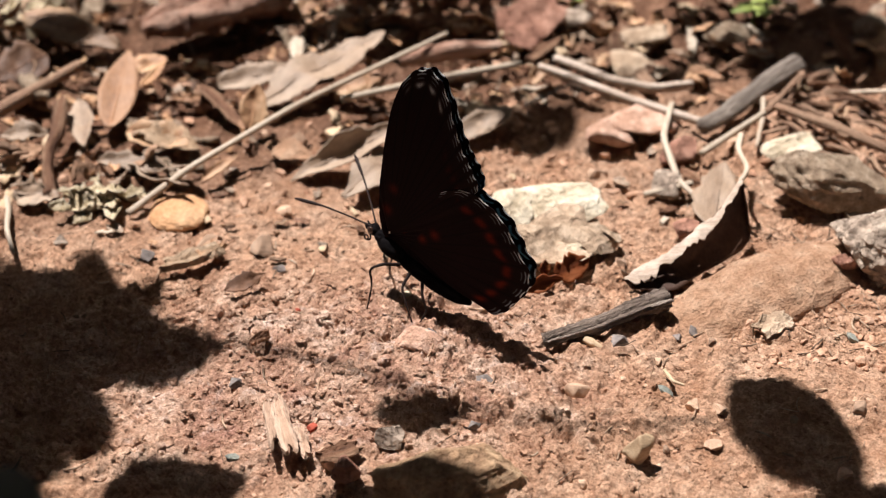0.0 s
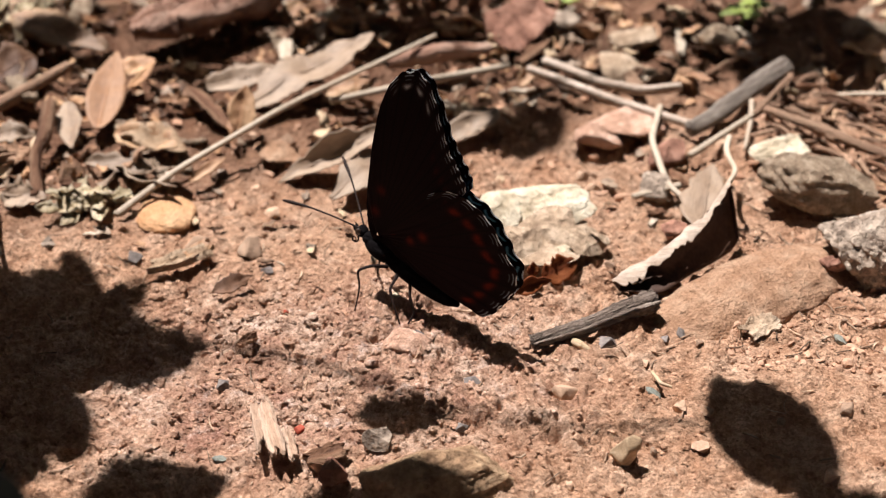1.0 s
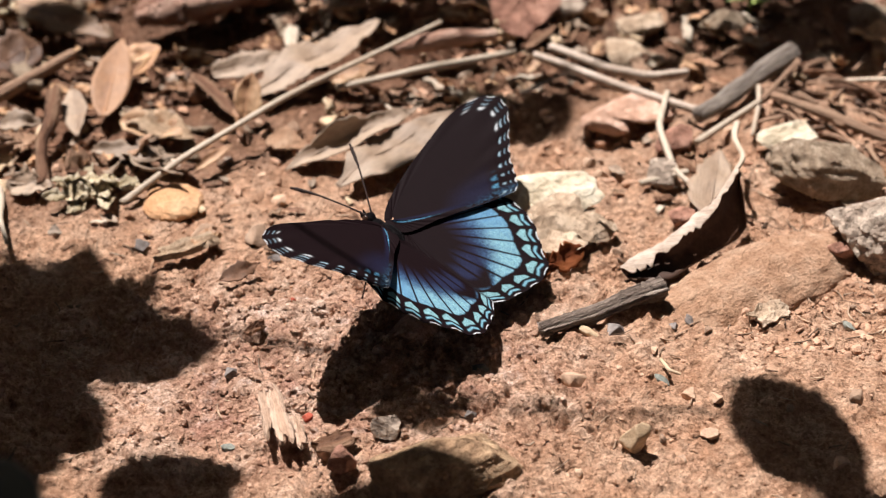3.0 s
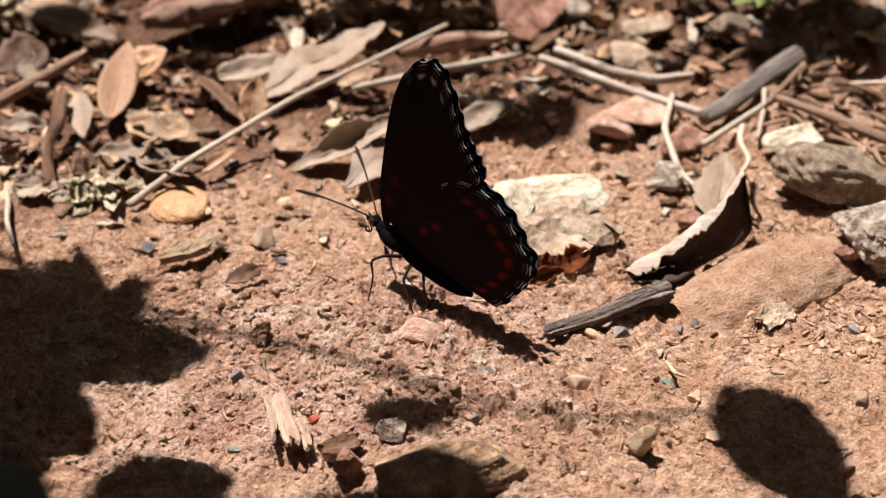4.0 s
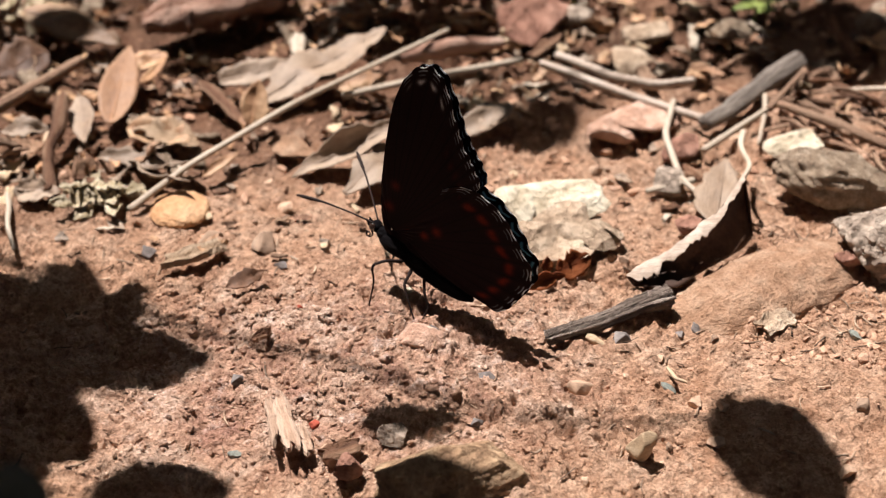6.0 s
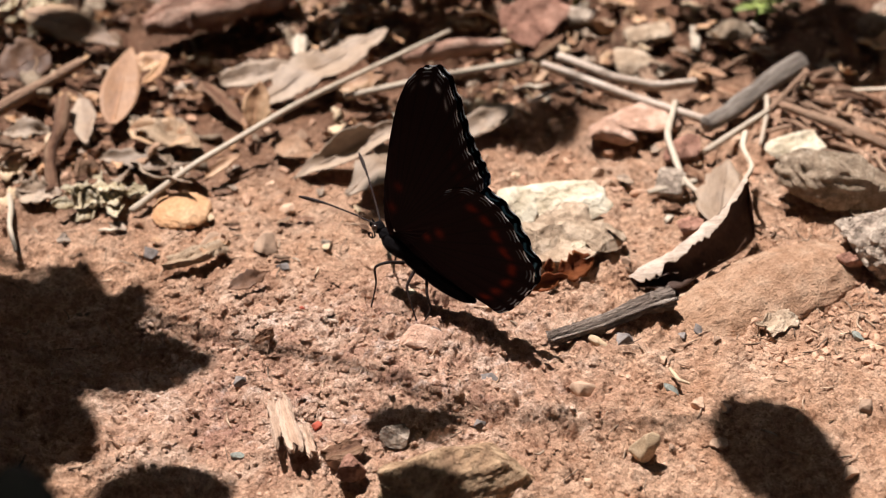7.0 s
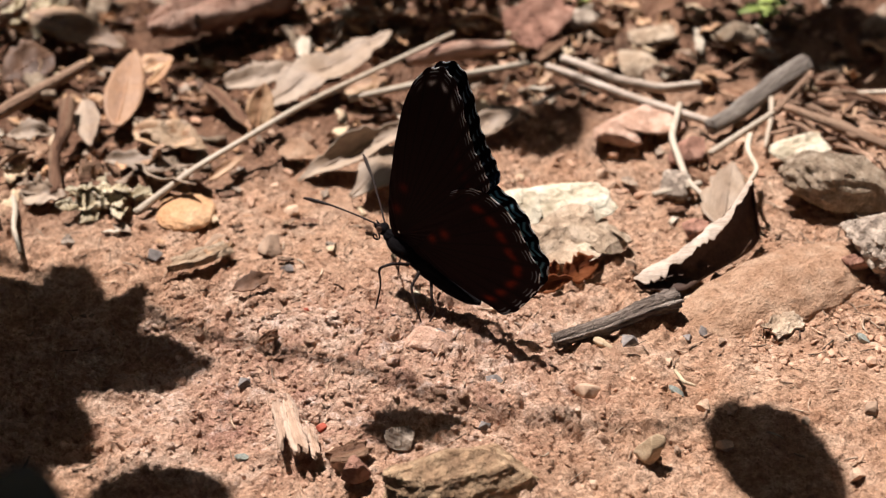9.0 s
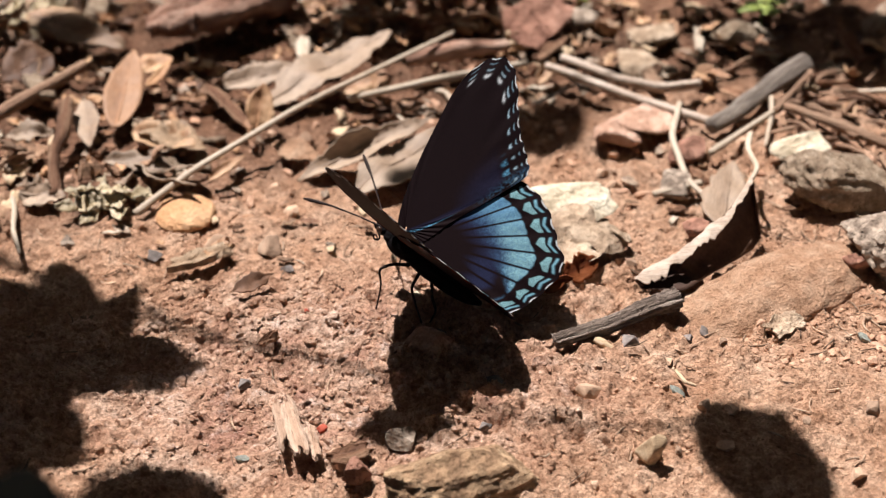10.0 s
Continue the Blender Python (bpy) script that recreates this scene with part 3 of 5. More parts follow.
def wing_mesh(name, corners, base, hind, left):
    """A wing hinged on x that stands up along z, with its upper face to the inside. A fan of rings round its root."""
    nr, nt = 100, 480
    edge = outline(corners, nt)
    rel = edge - base
    angle = np.degrees(np.arctan2(rel[:, 1], -rel[:, 0]))
    r = 0.02 + 0.98 * (1 - (1 - np.linspace(0, 1, nr)) ** 1.6)
    # veins fan out from the root; the margin is scalloped between them
    veins = np.array([2, 10, 18, 26.5, 35, 44, 53, 62, 71]) if hind else np.array([59.5, 64, 68.5, 73.5, 78.5, 83.5, 88.5, 93, 97.5, 102])
    cell = np.array([np.min(np.abs(a - veins)) for a in angle])
    gap = 8.6 if hind else 4.9
    between = np.clip(cell / (gap / 2), 0, 1)
    outer = soft(angle, -7, -3) * (1 - soft(angle, 73, 79)) if hind else soft(angle, 55, 58) * (1 - soft(angle, 100, 103))
    rel = rel * (1 + 0.016 * outer * (0.5 - between))[:, None]
    flatp = base + rel[None] * r[:, None, None]
    reach = np.hypot(*rel.T)
    m = (1 - r)[:, None] * reach[None]  # millimetres in from the margin
    a, b, cl = np.broadcast_to(angle, m.shape), np.broadcast_to(between, m.shape), np.broadcast_to(cell, m.shape)
    mm_vein = np.radians(cl) * r[:, None] * reach[None]
    on_out = np.broadcast_to(outer, m.shape)
    grain = value_noise(flatp[..., 0] * 2.2, flatp[..., 1] * 2.2, 5) * 0.5 + 0.5
    up = np.broadcast_to(np.array(BLACK_UP), (*m.shape, 3)).copy()
    if hind:
        k = 0.72 + 0.28 * soft(a, -2, 14)
        d = m / k
        panel = soft(mm_vein, 0.10, 0.42)
        inner = 0.42 + 0.58 * soft(a, 0, 24)
        fade = 1 - soft(d, 9.5 * inner, 17.5 * inner)
        dust = value_noise(flatp[..., 0] * 3.1, flatp[..., 1] * 3.1, 8)
        glow = soft(d, 5.7 + 0.7 * (1 - b) ** 2, 6.3 + 0.7 * (1 - b) ** 2) * np.clip(fade + 0.35 * dust * (1 - np.abs(2 * fade - 1)), 0, 1) * on_out
        up = blend(up, np.clip(glow * (0.8 + 0.3 * grain), 0, 1) * panel, (0.085, 0.20, 0.34))
        up = blend(up, glow * soft(fade, 0.25, 0.95) * (0.65 + 0.35 * dust) * panel, SKYBLUE)
        up = blend(up, glow * panel * 0.65 * soft(a, 28, 58), (0.07, 0.19, 0.37))
        haze = soft(d, 10, 13) * (1 - soft(d, 15, 21)) * on_out * 0.45
        up = blend(up, haze * panel, (0.022, 0.032, 0.085))
        row = soft(d, 2.5, 2.8) * (1 - soft(d, 4.5 - 1.3 * (1 - b), 4.9 - 1.3 * (1 - b))) * on_out
        up = blend(up, row * soft(mm_vein, 0.4, 0.75) * (0.75 + 0.3 * grain), SKYBLUE)
        lune = bell(d, 1.25 + 0.55 * b, 0.30) * on_out
        up = blend(up, np.clip(lune * 1.2, 0, 0.95) * soft(mm_vein, 0.4, 0.8), (0.20, 0.42, 0.52))
        up = blend(up, (1 - soft(m, 0.22, 0.42)) * on_out * soft(b, 0.45, 0.7), WHITE)
    else:
        dust = value_noise(flatp[..., 0] * 2.9, flatp[..., 1] * 2.9, 8)
        # blue dust along the hind edge, and a few blue blots above it
        off = (flatp[..., 0] + 11.6) * 0.9 + (flatp[..., 1] - 24.6) * 0.43
        glow = bell(off, 0.9, 1.0) * soft(np.hypot(*(flatp - base).transpose(2, 0, 1)), 15, 25)
        up = blend(up, np.clip(glow * (0.18 + 0.35 * dust), 0, 0.5), (0.06, 0.16, 0.28))
        glow = soft(m, 4.2, 4.9) * (1 - soft(m, 5.2, 6.6)) * (1 - soft(a, 63, 71)) * soft(off, 1.2, 2.2)
        up = blend(up, np.clip(glow * (0.6 + 0.5 * dust), 0, 0.85) * soft(mm_vein, 0.25, 0.7), (0.09, 0.27, 0.42))
        up = blend(up, soft(m, 5, 8) * (1 - soft(m, 11, 20)) * (1 - soft(a, 60, 78)) * 0.5, (0.011, 0.013, 0.036))
        dim = 0.75 - 0.4 * soft(a, 84, 92)
        row = np.clip(1.4 * bell(m, 2.9, 0.36 - 0.12 * soft(a, 62, 84)), 0, 1) * soft(mm_vein, 0.7, 1.1) * on_out * dim
        up = blend(up, row, (0.40, 0.56, 0.66))
        up = blend(up, np.clip(1.3 * bell(m, 1.35, 0.17), 0, 1) * on_out * soft(mm_vein, 0.7, 1.1) * dim * 0.8, (0.24, 0.38, 0.48))
        up = blend(up, np.clip(1.3 * bell(m, 4.4, 0.4) * bell(mm_vein, 1.4, 0.4), 0, 1) * soft(a, 82, 86) * (1 - soft(a, 98, 101)), (0.75, 0.78, 0.8))
        up = blend(up, (1 - soft(m, 0.2, 0.4)) * on_out * soft(b, 0.35, 0.6), WHITE)
    down = np.broadcast_to(np.array(BLACK_DOWN), (*m.shape, 3)).copy()
    down = blend(down, (1 - soft(mm_vein, 0.1, 0.3)) * 0.5, (0.004, 0.003, 0.003))
    down = blend(down, (bell(m, 2.5 - 0.8 * b, 0.13) * 0.2 * soft(b, 0.45, 0.65) + bell(m, 1.4 - 0.7 * b, 0.14) * 0.7 * soft(b, 0.3, 0.5)) * on_out, (0.45, 0.50, 0.54))
    down = blend(down, (1 - soft(m, 0.2, 0.4)) * on_out * soft(b, 0.4, 0.6), (0.85, 0.85, 0.83))
    if hind:
        down = blend(down, np.clip(1.2 * bell(m, 5.6, 0.9) * bell(mm_vein, 1.55, 0.85) * on_out, 0, 1), RUST)
        for p, q, w in ((1.0, 5.0, 1.2), (-3.5, 5.5, 0.9), (-6.0, 8.5, 1.0)):
            down = blend(down, 0.9 * np.exp(-((flatp[..., 0] - p) ** 2 + (flatp[..., 1] - q) ** 2) / w ** 2), RUST)
    else:
        down = blend(down, 0.4 * bell(m, 6.0, 0.9) * bell(mm_vein, 1.6, 0.8) * on_out * (1 - soft(a, 66, 84)), RUST)
        down = blend(down, bell(m, 3.6, 0.5) * bell(mm_vein, 1.5, 0.6) * soft(a, 84, 88) * (1 - soft(a, 97, 100)), (0.5, 0.5, 0.5))
        for p, q, w in ((6.5, 7.0, 1.1), (6.5, 13.0, 1.0)):
            down = blend(down, 0.5 * np.exp(-((flatp[..., 0] - p) ** 2 + (flatp[..., 1] - q) ** 2) / w ** 2), RUST)
    sway = 0.55 * np.sin(flatp[..., 1] / 44 * 3.0) + 0.08 * np.cos(np.radians(a) * 40) * (1 - soft(m, 3, 14)) + 0.25 * soft(5 - m, 0, 5) * on_out
    side = 1 if left else -1
    inside = -side
    verts = np.concatenate([np.stack([flatp[..., 0], inside * 0.06 + side * sway, flatp[..., 1]], -1).reshape(-1, 3),
                            np.stack([flatp[..., 0], -inside * 0.06 + side * sway, flatp[..., 1]], -1).reshape(-1, 3)])
    faces, k = [], nr * nt
    for i in range(nr - 1):
        for j in range(nt):
            l = (j + 1) % nt
            faces += [(i * nt + j, i * nt + l, (i + 1) * nt + l, (i + 1) * nt + j), (k + (i + 1) * nt + j, k + (i + 1) * nt + l, k + i * nt + l, k + i * nt + j)]
    for j in range(nt):
        l = (j + 1) % nt
        faces.append(((nr - 1) * nt + j, (nr - 1) * nt + l, k + (nr - 1) * nt + l, k + (nr - 1) * nt + j))
    me = made_mesh(name, (verts, faces), WING)
    attr = me.color_attributes.new("pattern", "FLOAT_COLOR", "POINT")
    rgba = np.ones((2 * k, 4))
    rgba[:, :3] = np.clip(np.concatenate([up.reshape(-1, 3), down.reshape(-1, 3)]), 0, 1)
    attr.data.foreach_set("color", rgba.ravel())
    return me


def bead(sx, sy, sz, at, seed=1, sub=3, rough=0.03):
    v, f = rock(seed, sx, sy, sz, sub, 0, rough)
    return v + np.array(at), f


HEADING, LIFT, LEAN = radians(145.5), radians(16.2), radians(8.7)
FWD = Vector((math.cos(HEADING) * math.cos(LIFT), math.sin(HEADING) * math.cos(LIFT), math.sin(LIFT)))
SIDE = Vector((-math.sin(HEADING), math.cos(HEADING), 0))
TOP = FWD.cross(SIDE)
SIDE, TOP = math.cos(LEAN) * SIDE + math.sin(LEAN) * TOP, math.cos(LEAN) * TOP - math.sin(LEAN) * SIDE
FRAME = Matrix((FWD, SIDE, TOP)).transposed().to_4x4()
FRAME.translation = Vector((-10.5, -18.4, 13.6)) * MM


def inside_of(x, y, z):
    """A place in the world, in the butterfly's own millimetres."""
    return np.array(FRAME.inverted() @ Vector((x * MM, y * MM, z * MM))) / MM


def butterfly():
    b = new("butterfly")
    b.matrix_world = FRAME
    tagged(b, "black butterfly with iridescent blue hindwings, standing on bare soil", "butterfly")
    part("thorax", joined(bead(4.6, 2.4, 2.7, (2.6, 0, -2.2), 2), bead(2.0, 1.7, 1.6, (6.2, 0, -1.6), 3)), BODY, b, "black hairy thorax")
    part("abdomen", stick([(0, 0, -2.6), (-5, 0, -3.2), (-11, 0, -3.6), (-16, 0, -3.4), (-19, 0, -2.8)], [2.0, 2.2, 2.0, 1.5, 0.5], 3, 14, 30, 0.05), BODY, b, "dark tapering abdomen")
    head = part("head", bead(1.5, 1.5, 1.4, (8.6, 0, -1.2), 4), BODY, b)
    for s in (1, -1):
        part("eye", bead(0.85, 0.6, 0.9, (9.0, s * 1.15, -1.1), 5, rough=0.0), EYE, head, "dark brown round eye")
        part("palp", stick([(9.2, s * 0.5, -1.8), (10.4, s * 0.5, -1.4), (11.2, s * 0.5, -0.6)], [0.35, 0.4, 0.12], 6, 8, 10, 0.08), BODY, head)
    coil = [(9.6 - (0.95 - 0.035 * k) * math.sin(0.62 * k), 0.05 * k, -3.9 + (0.95 - 0.035 * k) * math.cos(0.62 * k)) for k in range(17)]
    part("proboscis", stick([(9.2, 0, -2.2)] + coil, [0.22, 0.2, 0.16], 7, 7, 60, 0.03), CHITIN, head, "thin coiled tongue")
    wings = {}
    for s, tag in ((1, "left"), (-1, "right")):
        wings["fore", s] = part("forewing", wing_mesh("forewing", FORE, np.array((4.5, 1.0)), False, s > 0), None, b, "black forewing with white dots along its margin")
        wings["hind", s] = part("hindwing", wing_mesh("hindwing", HIND, np.array((0.5, 1.5)), True, s > 0), None, b, "hindwing, blue above with black veins, rust spots below")
    feelers = {}
    for s in (1, -1):
        rod = [(0, 0, 0), (6, 0, 0.5), (13, 0, 0.7), (18, 0, 0.3), (20.5, 0, 0)]
        feelers[s] = part("antenna", stick(rod, [0.22, 0.2, 0.2, 0.22, 0.4, 0.44, 0.22], 8, 8, 40, 0.03), CHITIN, b, "thin clubbed antenna")
    legs = [((-12, -21, 10.5), (-15.5, -23, 12.2), (-18.5, -23.4, 11.2), (-18.0, -23.6, 7), (-19.5, -24.5, on(-19.5, -24.5))),
            ((-9.5, -22, 9.5), (-11.5, -25, 7.2), (-10.5, -27.5, 4.5), (-9.0, -30, on(-9, -30))),
            ((-7, -22.5, 9), (-7.0, -26.5, 6.0), (-6.0, -28, 3.2), (-7.5, -29.5, on(-7.5, -29.5))),
            ((-11, -17, 10), (-13, -13, 9), (-14.5, -11, 4), (-15.0, -10, on(-15, -10))),
            ((-8, -18, 9), (-6, -12, 8), (-4, -9, on(-4, -9)))]
    for path in legs:
        part("leg", stick([inside_of(*p) for p in path], [0.5, 0.34, 0.28, 0.2, 0.16], 9, 7, 26, 0.06), CHITIN, b, "thin black jointed leg")
    return b, wings, feelers


BUTTERFLY, WINGS, FEELERS = butterfly()

# ---- stones ----


def span(p0, p1, face=(0, 0, 1)):
    """The pose with its origin at p0 and its x axis towards p1, facing as said; and the length."""
    a, b = Vector(p0), Vector(p1)
    x = (b - a).normalized()
    z = Vector(face)
    z = (z - x * z.dot(x)).normalized()
    m = Matrix((x, z.cross(x), z)).transposed().to_4x4()
    m.translation = a * MM
    return m, (b - a).length


def stone(seed, at, half, turn, material, label, tilt=(0, 0), sub=4, **kw):
    return thing("stone", rock(seed, *half, sub=sub, **kw), material, mm(*at, *tilt, turn), label, "stone", smooth=sub < 4)


stone(11, (71.7, -14.3, -3.0), (29, 12, 6.8), 31, STONE_TAN, "rounded orange-tan sandstone slab half buried in soil", (2, -2), facets=0, rough=0.06, sub=6)
stone(12, (101.9, -3.0, 4.0), (14, 13, 10), 20, STONE_GREY, "rough grey-brown stone beside the slab", (10, 0), facets=3, rough=0.12, sub=5, cut=(0.6, 0.9))
stone(13, (92.9, 20.7, 6.0), (15.0, 10, 7.5), -14, STONE_BROWN, "pitted brown-grey stone resting on litter", (4, 6), facets=2, rough=0.11, sub=5, cut=(0.62, 0.92))
stone(14, (87.3, 37.4, 5.0), (9, 5, 2.0), 14, CHALK, "cream-coloured thin wedge of stone", (10, -6), facets=8, rough=0.05)
stone(16, (-1.4, -76.5, 0.6), (17, 9, 8.0), 12, STONE_DULL, "broad dull brown stone half buried in soil", (-4, -3), facets=6, rough=0.08, sub=5, cut=(0.6, 0.9))
stone(17, (-20.4, -75.6, 1.2), (3.4, 3.2, 3.6), 30, STONE_RED, "dark red-brown lump of stone", facets=7, sub=4, rough=0.07)
stone(18, (-12.2, -65.7, 1.2), (3.5, 2.6, 2.4), 10, STONE_GREY, "smooth grey pebble on the soil", facets=5, sub=4, rough=0.06)
stone(19, (35.8, -69.4, 1.5), (2.6, 2.6, 4.2), 15, PALE_WOOD, "small upright cream-coloured stub of stone", (12, 8), facets=8, sub=3)
stone(20, (20.5, 108.5, 4.0), (13, 11, 9), 40, STONE_RED, "reddish-brown crumbly clod of earth", facets=9, rough=0.16)
stone(21, (80.6, 103.3, 4.0), (7, 4.5, 3.6), 3, STONE_BROWN, "oblong tan stone lying among litter", facets=7, sub=4, rough=0.07, cut=(0.6, 0.9))
stone(22, (69.4, 82.1, 2.0), (3.6, 3, 2.8), 25, STONE_TAN, "small tan stone beside a charred stick", facets=8, sub=3)
stone(23, (51.4, 87.2, 2.0), (7, 7, 2.5), -10, CREAM_TAN, "tan flat stone chip among twigs", (6, 6), facets=12, sub=3, rough=0.05)
stone(24, (56.4, 103.1, 3.0), (8, 5, 3.5), 25, CREAM_TAN, "pale tan stone among litter", facets=11, sub=3)
stone(25, (37.1, 114.4, 3.0), (8, 5, 4), 0, STONE_GREY, "grey lichen-spotted stone in litter", facets=9, sub=3)
stone(26, (-68.1, 15.7, -0.6), (7.6, 7.8, 2.6), 10, ORANGE_EARTH, "flat orange clod of packed earth", facets=0, sub=5, rough=0.06)
stone(27, (90.4, -9.2, 3.0), (3.2, 2.4, 2.2), 20, STONE_RED, "small reddish stone on the slab", facets=9, sub=3)
stone(28, (55.3, 6.7, 1.0), (4, 2.8, 2.2), 20, STONE_RED, "small red-brown stone beside a curled leaf", facets=9, sub=3)
stone(29, (126.2, 102.0, 5.0), (9, 8, 8), 40, STONE_BROWN, "brown stone lump lying in shade", facets=11, sub=3)
stone(30, (49.7, 56.0, 2.0), (11, 8, 3), 10, CLOD, "low clod of pinkish packed soil", facets=8, sub=3, rough=0.12)
stone(31, (40.0, 50.0, 2.0), (9, 7, 3), -20, CLOD, "low grey-brown clod among twigs", facets=8, sub=3, rough=0.12)
stone(32, (53.6, 25.4, 1.0), (6, 4, 3), 60, STONE_GREY, "dull grey stone chip on soil", facets=10, sub=3)
stone(33, (58.5, 41.7, 1.0), (6, 5, 3), 20, STONE_RED, "reddish-brown flat stone on soil", facets=10, sub=3)
stone(34, (-7.8, -36.1, 0.6), (6.0, 4.2, 2.7), -25, CLOD, "pinkish clod of packed soil", facets=10, sub=3, rough=0.09)

# a cream rock of cracked layers with a white plate on top
cream = new("cream_rock")
cream.matrix_world = mm(23.9, 1.8, 0, 0, 0, 0)
tagged(cream, "creamy white flaky rock with a bright upper plate", "rock")
part("lower_block", rock(41, 15.5, 12.5, 5.6, 5, 12, 0.12, (0.45, 0.8)), CREAM_TAN, cream, "pinkish-cream creased lower block", smooth=False)
for k, (name, half, at, turn, mat) in enumerate((
        ("upper_plate", (12.0, 7.6, 2.2), (1.0, 10.5, 5.4), (20, -4, 8), CHALK), ("side_flake", (7.5, 7.0, 1.7), (-10.5, 6.0, 4.2), (24, -12, 38), CHALK),
        ("front_flake", (8.0, 6.0, 1.3), (2.5, 0.5, 5.4), (22, 6, -24), CREAM_TAN), ("front_flake", (6.5, 4.6, 1.2), (9.5, -4.0, 3.6), (24, 18, 34), CREAM_TAN),
        ("front_flake", (6.0, 5.0, 1.4), (-5.5, -5.0, 4.0), (30, -8, 12), CREAM_TAN), ("front_flake", (5.0, 3.6, 1.3), (3.5, -8.4, 2.4), (30, 4, -15), CHALK),
        ("edge_flake", (3.6, 2.6, 0.8), (13.8, -1.0, 3.0), (20, 30, 60), CREAM_TAN))):
    bit = part(name, rock(42 + k, *half, 4, 9, 0.10, (0.5, 0.85)), mat, cream, smooth=False)
    bit.matrix_basis = mm(*at, *turn)

PEBBLES = [made_mesh("pebble", rock(60 + k, 1, 1, 1, 2, 9, 0.1), PEBBLE, False) for k in range(7)]
GREYS = [made_mesh("pebble", rock(70 + k, 1, 1, 1, 2, 9, 0.1), STONE_GREY, False) for k in range(4)]


def pebble(mesh, x, y, size, label, sink=0.3, turn=0.0, flat=0.7):
    ob = new("pebble", mesh)
    ob.location = (x * MM, y * MM, (on(x, y) + size * (flat - sink) * 0.6) * MM)
    ob.scale = (size, size * 0.78, size * flat)
    ob.rotation_euler = (0.2 * math.sin(turn), 0.2 * math.cos(turn * 2), turn)
    return tagged(ob, label, "pebble", "pebbles on the soil")


def scattered_pebbles():
    rng = np.random.default_rng(21)
    n = 0
    while n < 70:
        x, y = rng.uniform(-112, 118), rng.uniform(-88, 66)
        if fbm(np.array([x]), np.array([y]), 26, 2, 9)[0] < rng.uniform(-0.8, 0.7):
            continue
        if (x + 9) ** 2 + (y + 25) ** 2 < 110:
            continue
        size = 0.8 + 1.5 * rng.uniform() ** 2.5
        grey = rng.uniform() < 0.06
        mesh = GREYS[rng.integers(4)] if grey else PEBBLES[rng.integers(7)]
        pebble(mesh, x, y, size, "small dull grey pebble lying on soil" if grey else "small tan earthy pebble lying on soil", 0.3, rng.uniform(0, 6.3), rng.uniform(0.5, 0.85))
        n += 1


def placed_pebbles():
    slate = made_mesh("pebble", rock(80, 1, 1, 1, 3, 10, 0.05), earthy("slate_chip", (0.11, 0.09, 0.08), (0.19, 0.16, 0.145), (0.30, 0.26, 0.235), 200, 1500, vary=0.15))
    green = made_mesh("pebble", rock(81, 1, 1, 1, 3, 10, 0.05), PEBBLE_GREEN)
    red = made_mesh("pebble", rock(82, 1, 1, 1, 3, 9, 0.06), PEBBLE_RED)
    tan = made_mesh("pebble", rock(83, 1, 1, 1, 3, 10, 0.06), PEBBLE)
    pale = made_mesh("pebble", rock(84, 1, 1, 1, 3, 10, 0.06), CHALK)
    for mesh, p, size, label in (
            (slate, (-45.9, -45.6, 0.0), 2.3, "small dark slate-grey chip on soil"), (slate, (6.3, -46.8, 0.0), 2.4, "small blue-grey stone chip on soil"),
            (slate, (-73.0, -1.7, 0.0), 2.6, "small grey stone chip on soil"), (slate, (-41.0, -5.8, 0.0), 1.9, "small dark grey pebble on soil"),
            (slate, (35.8, -34.4, 0.0), 3.2, "grey flat pebble beside a twig"), (green, (87.4, -30.5, 0.0), 2.0, "small grey-green stone chip"),
            (green, (43.6, -50.3, 0.0), 2.0, "small green-grey pebble on soil"), (green, (-43.6, -68.2, 0.0), 1.8, "small green-grey chip on soil"),
            (red, (-28.3, -60.6, 0.0), 1.5, "bright red stone chip on soil"), (red, (-34.9, -23.5, 0.0), 0.8, "small red earthy chip"),
            (tan, (-45.7, 1.7, 0.0), 4.2, "rounded pinkish-tan pebble on soil"), (tan, (51.1, -17.7, 0.0), 2.2, "small tan pebble beside a twig"),
            (tan, (25.5, -50.3, 0.0), 3.4, "flat tan stone chip on soil"), (tan, (-24.5, -68.7, 0.0), 4.0, "flat brown stone chip on soil"),
            (slate, (48.5, -16.0, 0.0), 2.0, "dark grey pebble beside a twig"), (tan, (-59.0, 2.6, 0.0), 4.2, "cream-pink clod on soil"),
            (slate, (4.1, -60.2, 0.0), 1.7, "small dark grey pebble on soil"), (pale, (-10.5, -18.1, 0.0), 1.6, "small whitish soil lump"),
            (slate, (52.4, -29.5, 0.0), 2.0, "dark charred chip on soil"),
            (slate, (48.9, -31.8, 0.0), 1.6, "dark charred chip on soil"), (tan, (82.6, -55.5, 0.0), 2.6, "small tan stone on soil"),
            (tan, (45.3, -71.7, 0.0), 1.7, "small tan pebble on soil"), (slate, (-5.8, -33.4, 0.0), 2.2, "dark gritty lump on soil")):
        pebble(mesh, p[0], p[1], size, label, 0.3, p[0], 0.6)


# ---- sticks, leaves and litter ----


def rod(name, points, radii, material, label, category="twig", seed=1, **kw):
    m, _ = span(points[0], points[-1])
    local = [tuple((m.inverted() @ (Vector(p) * MM)) / MM) for p in points]
    return thing(name, stick(local, radii, seed, **kw), material, m, label, category)


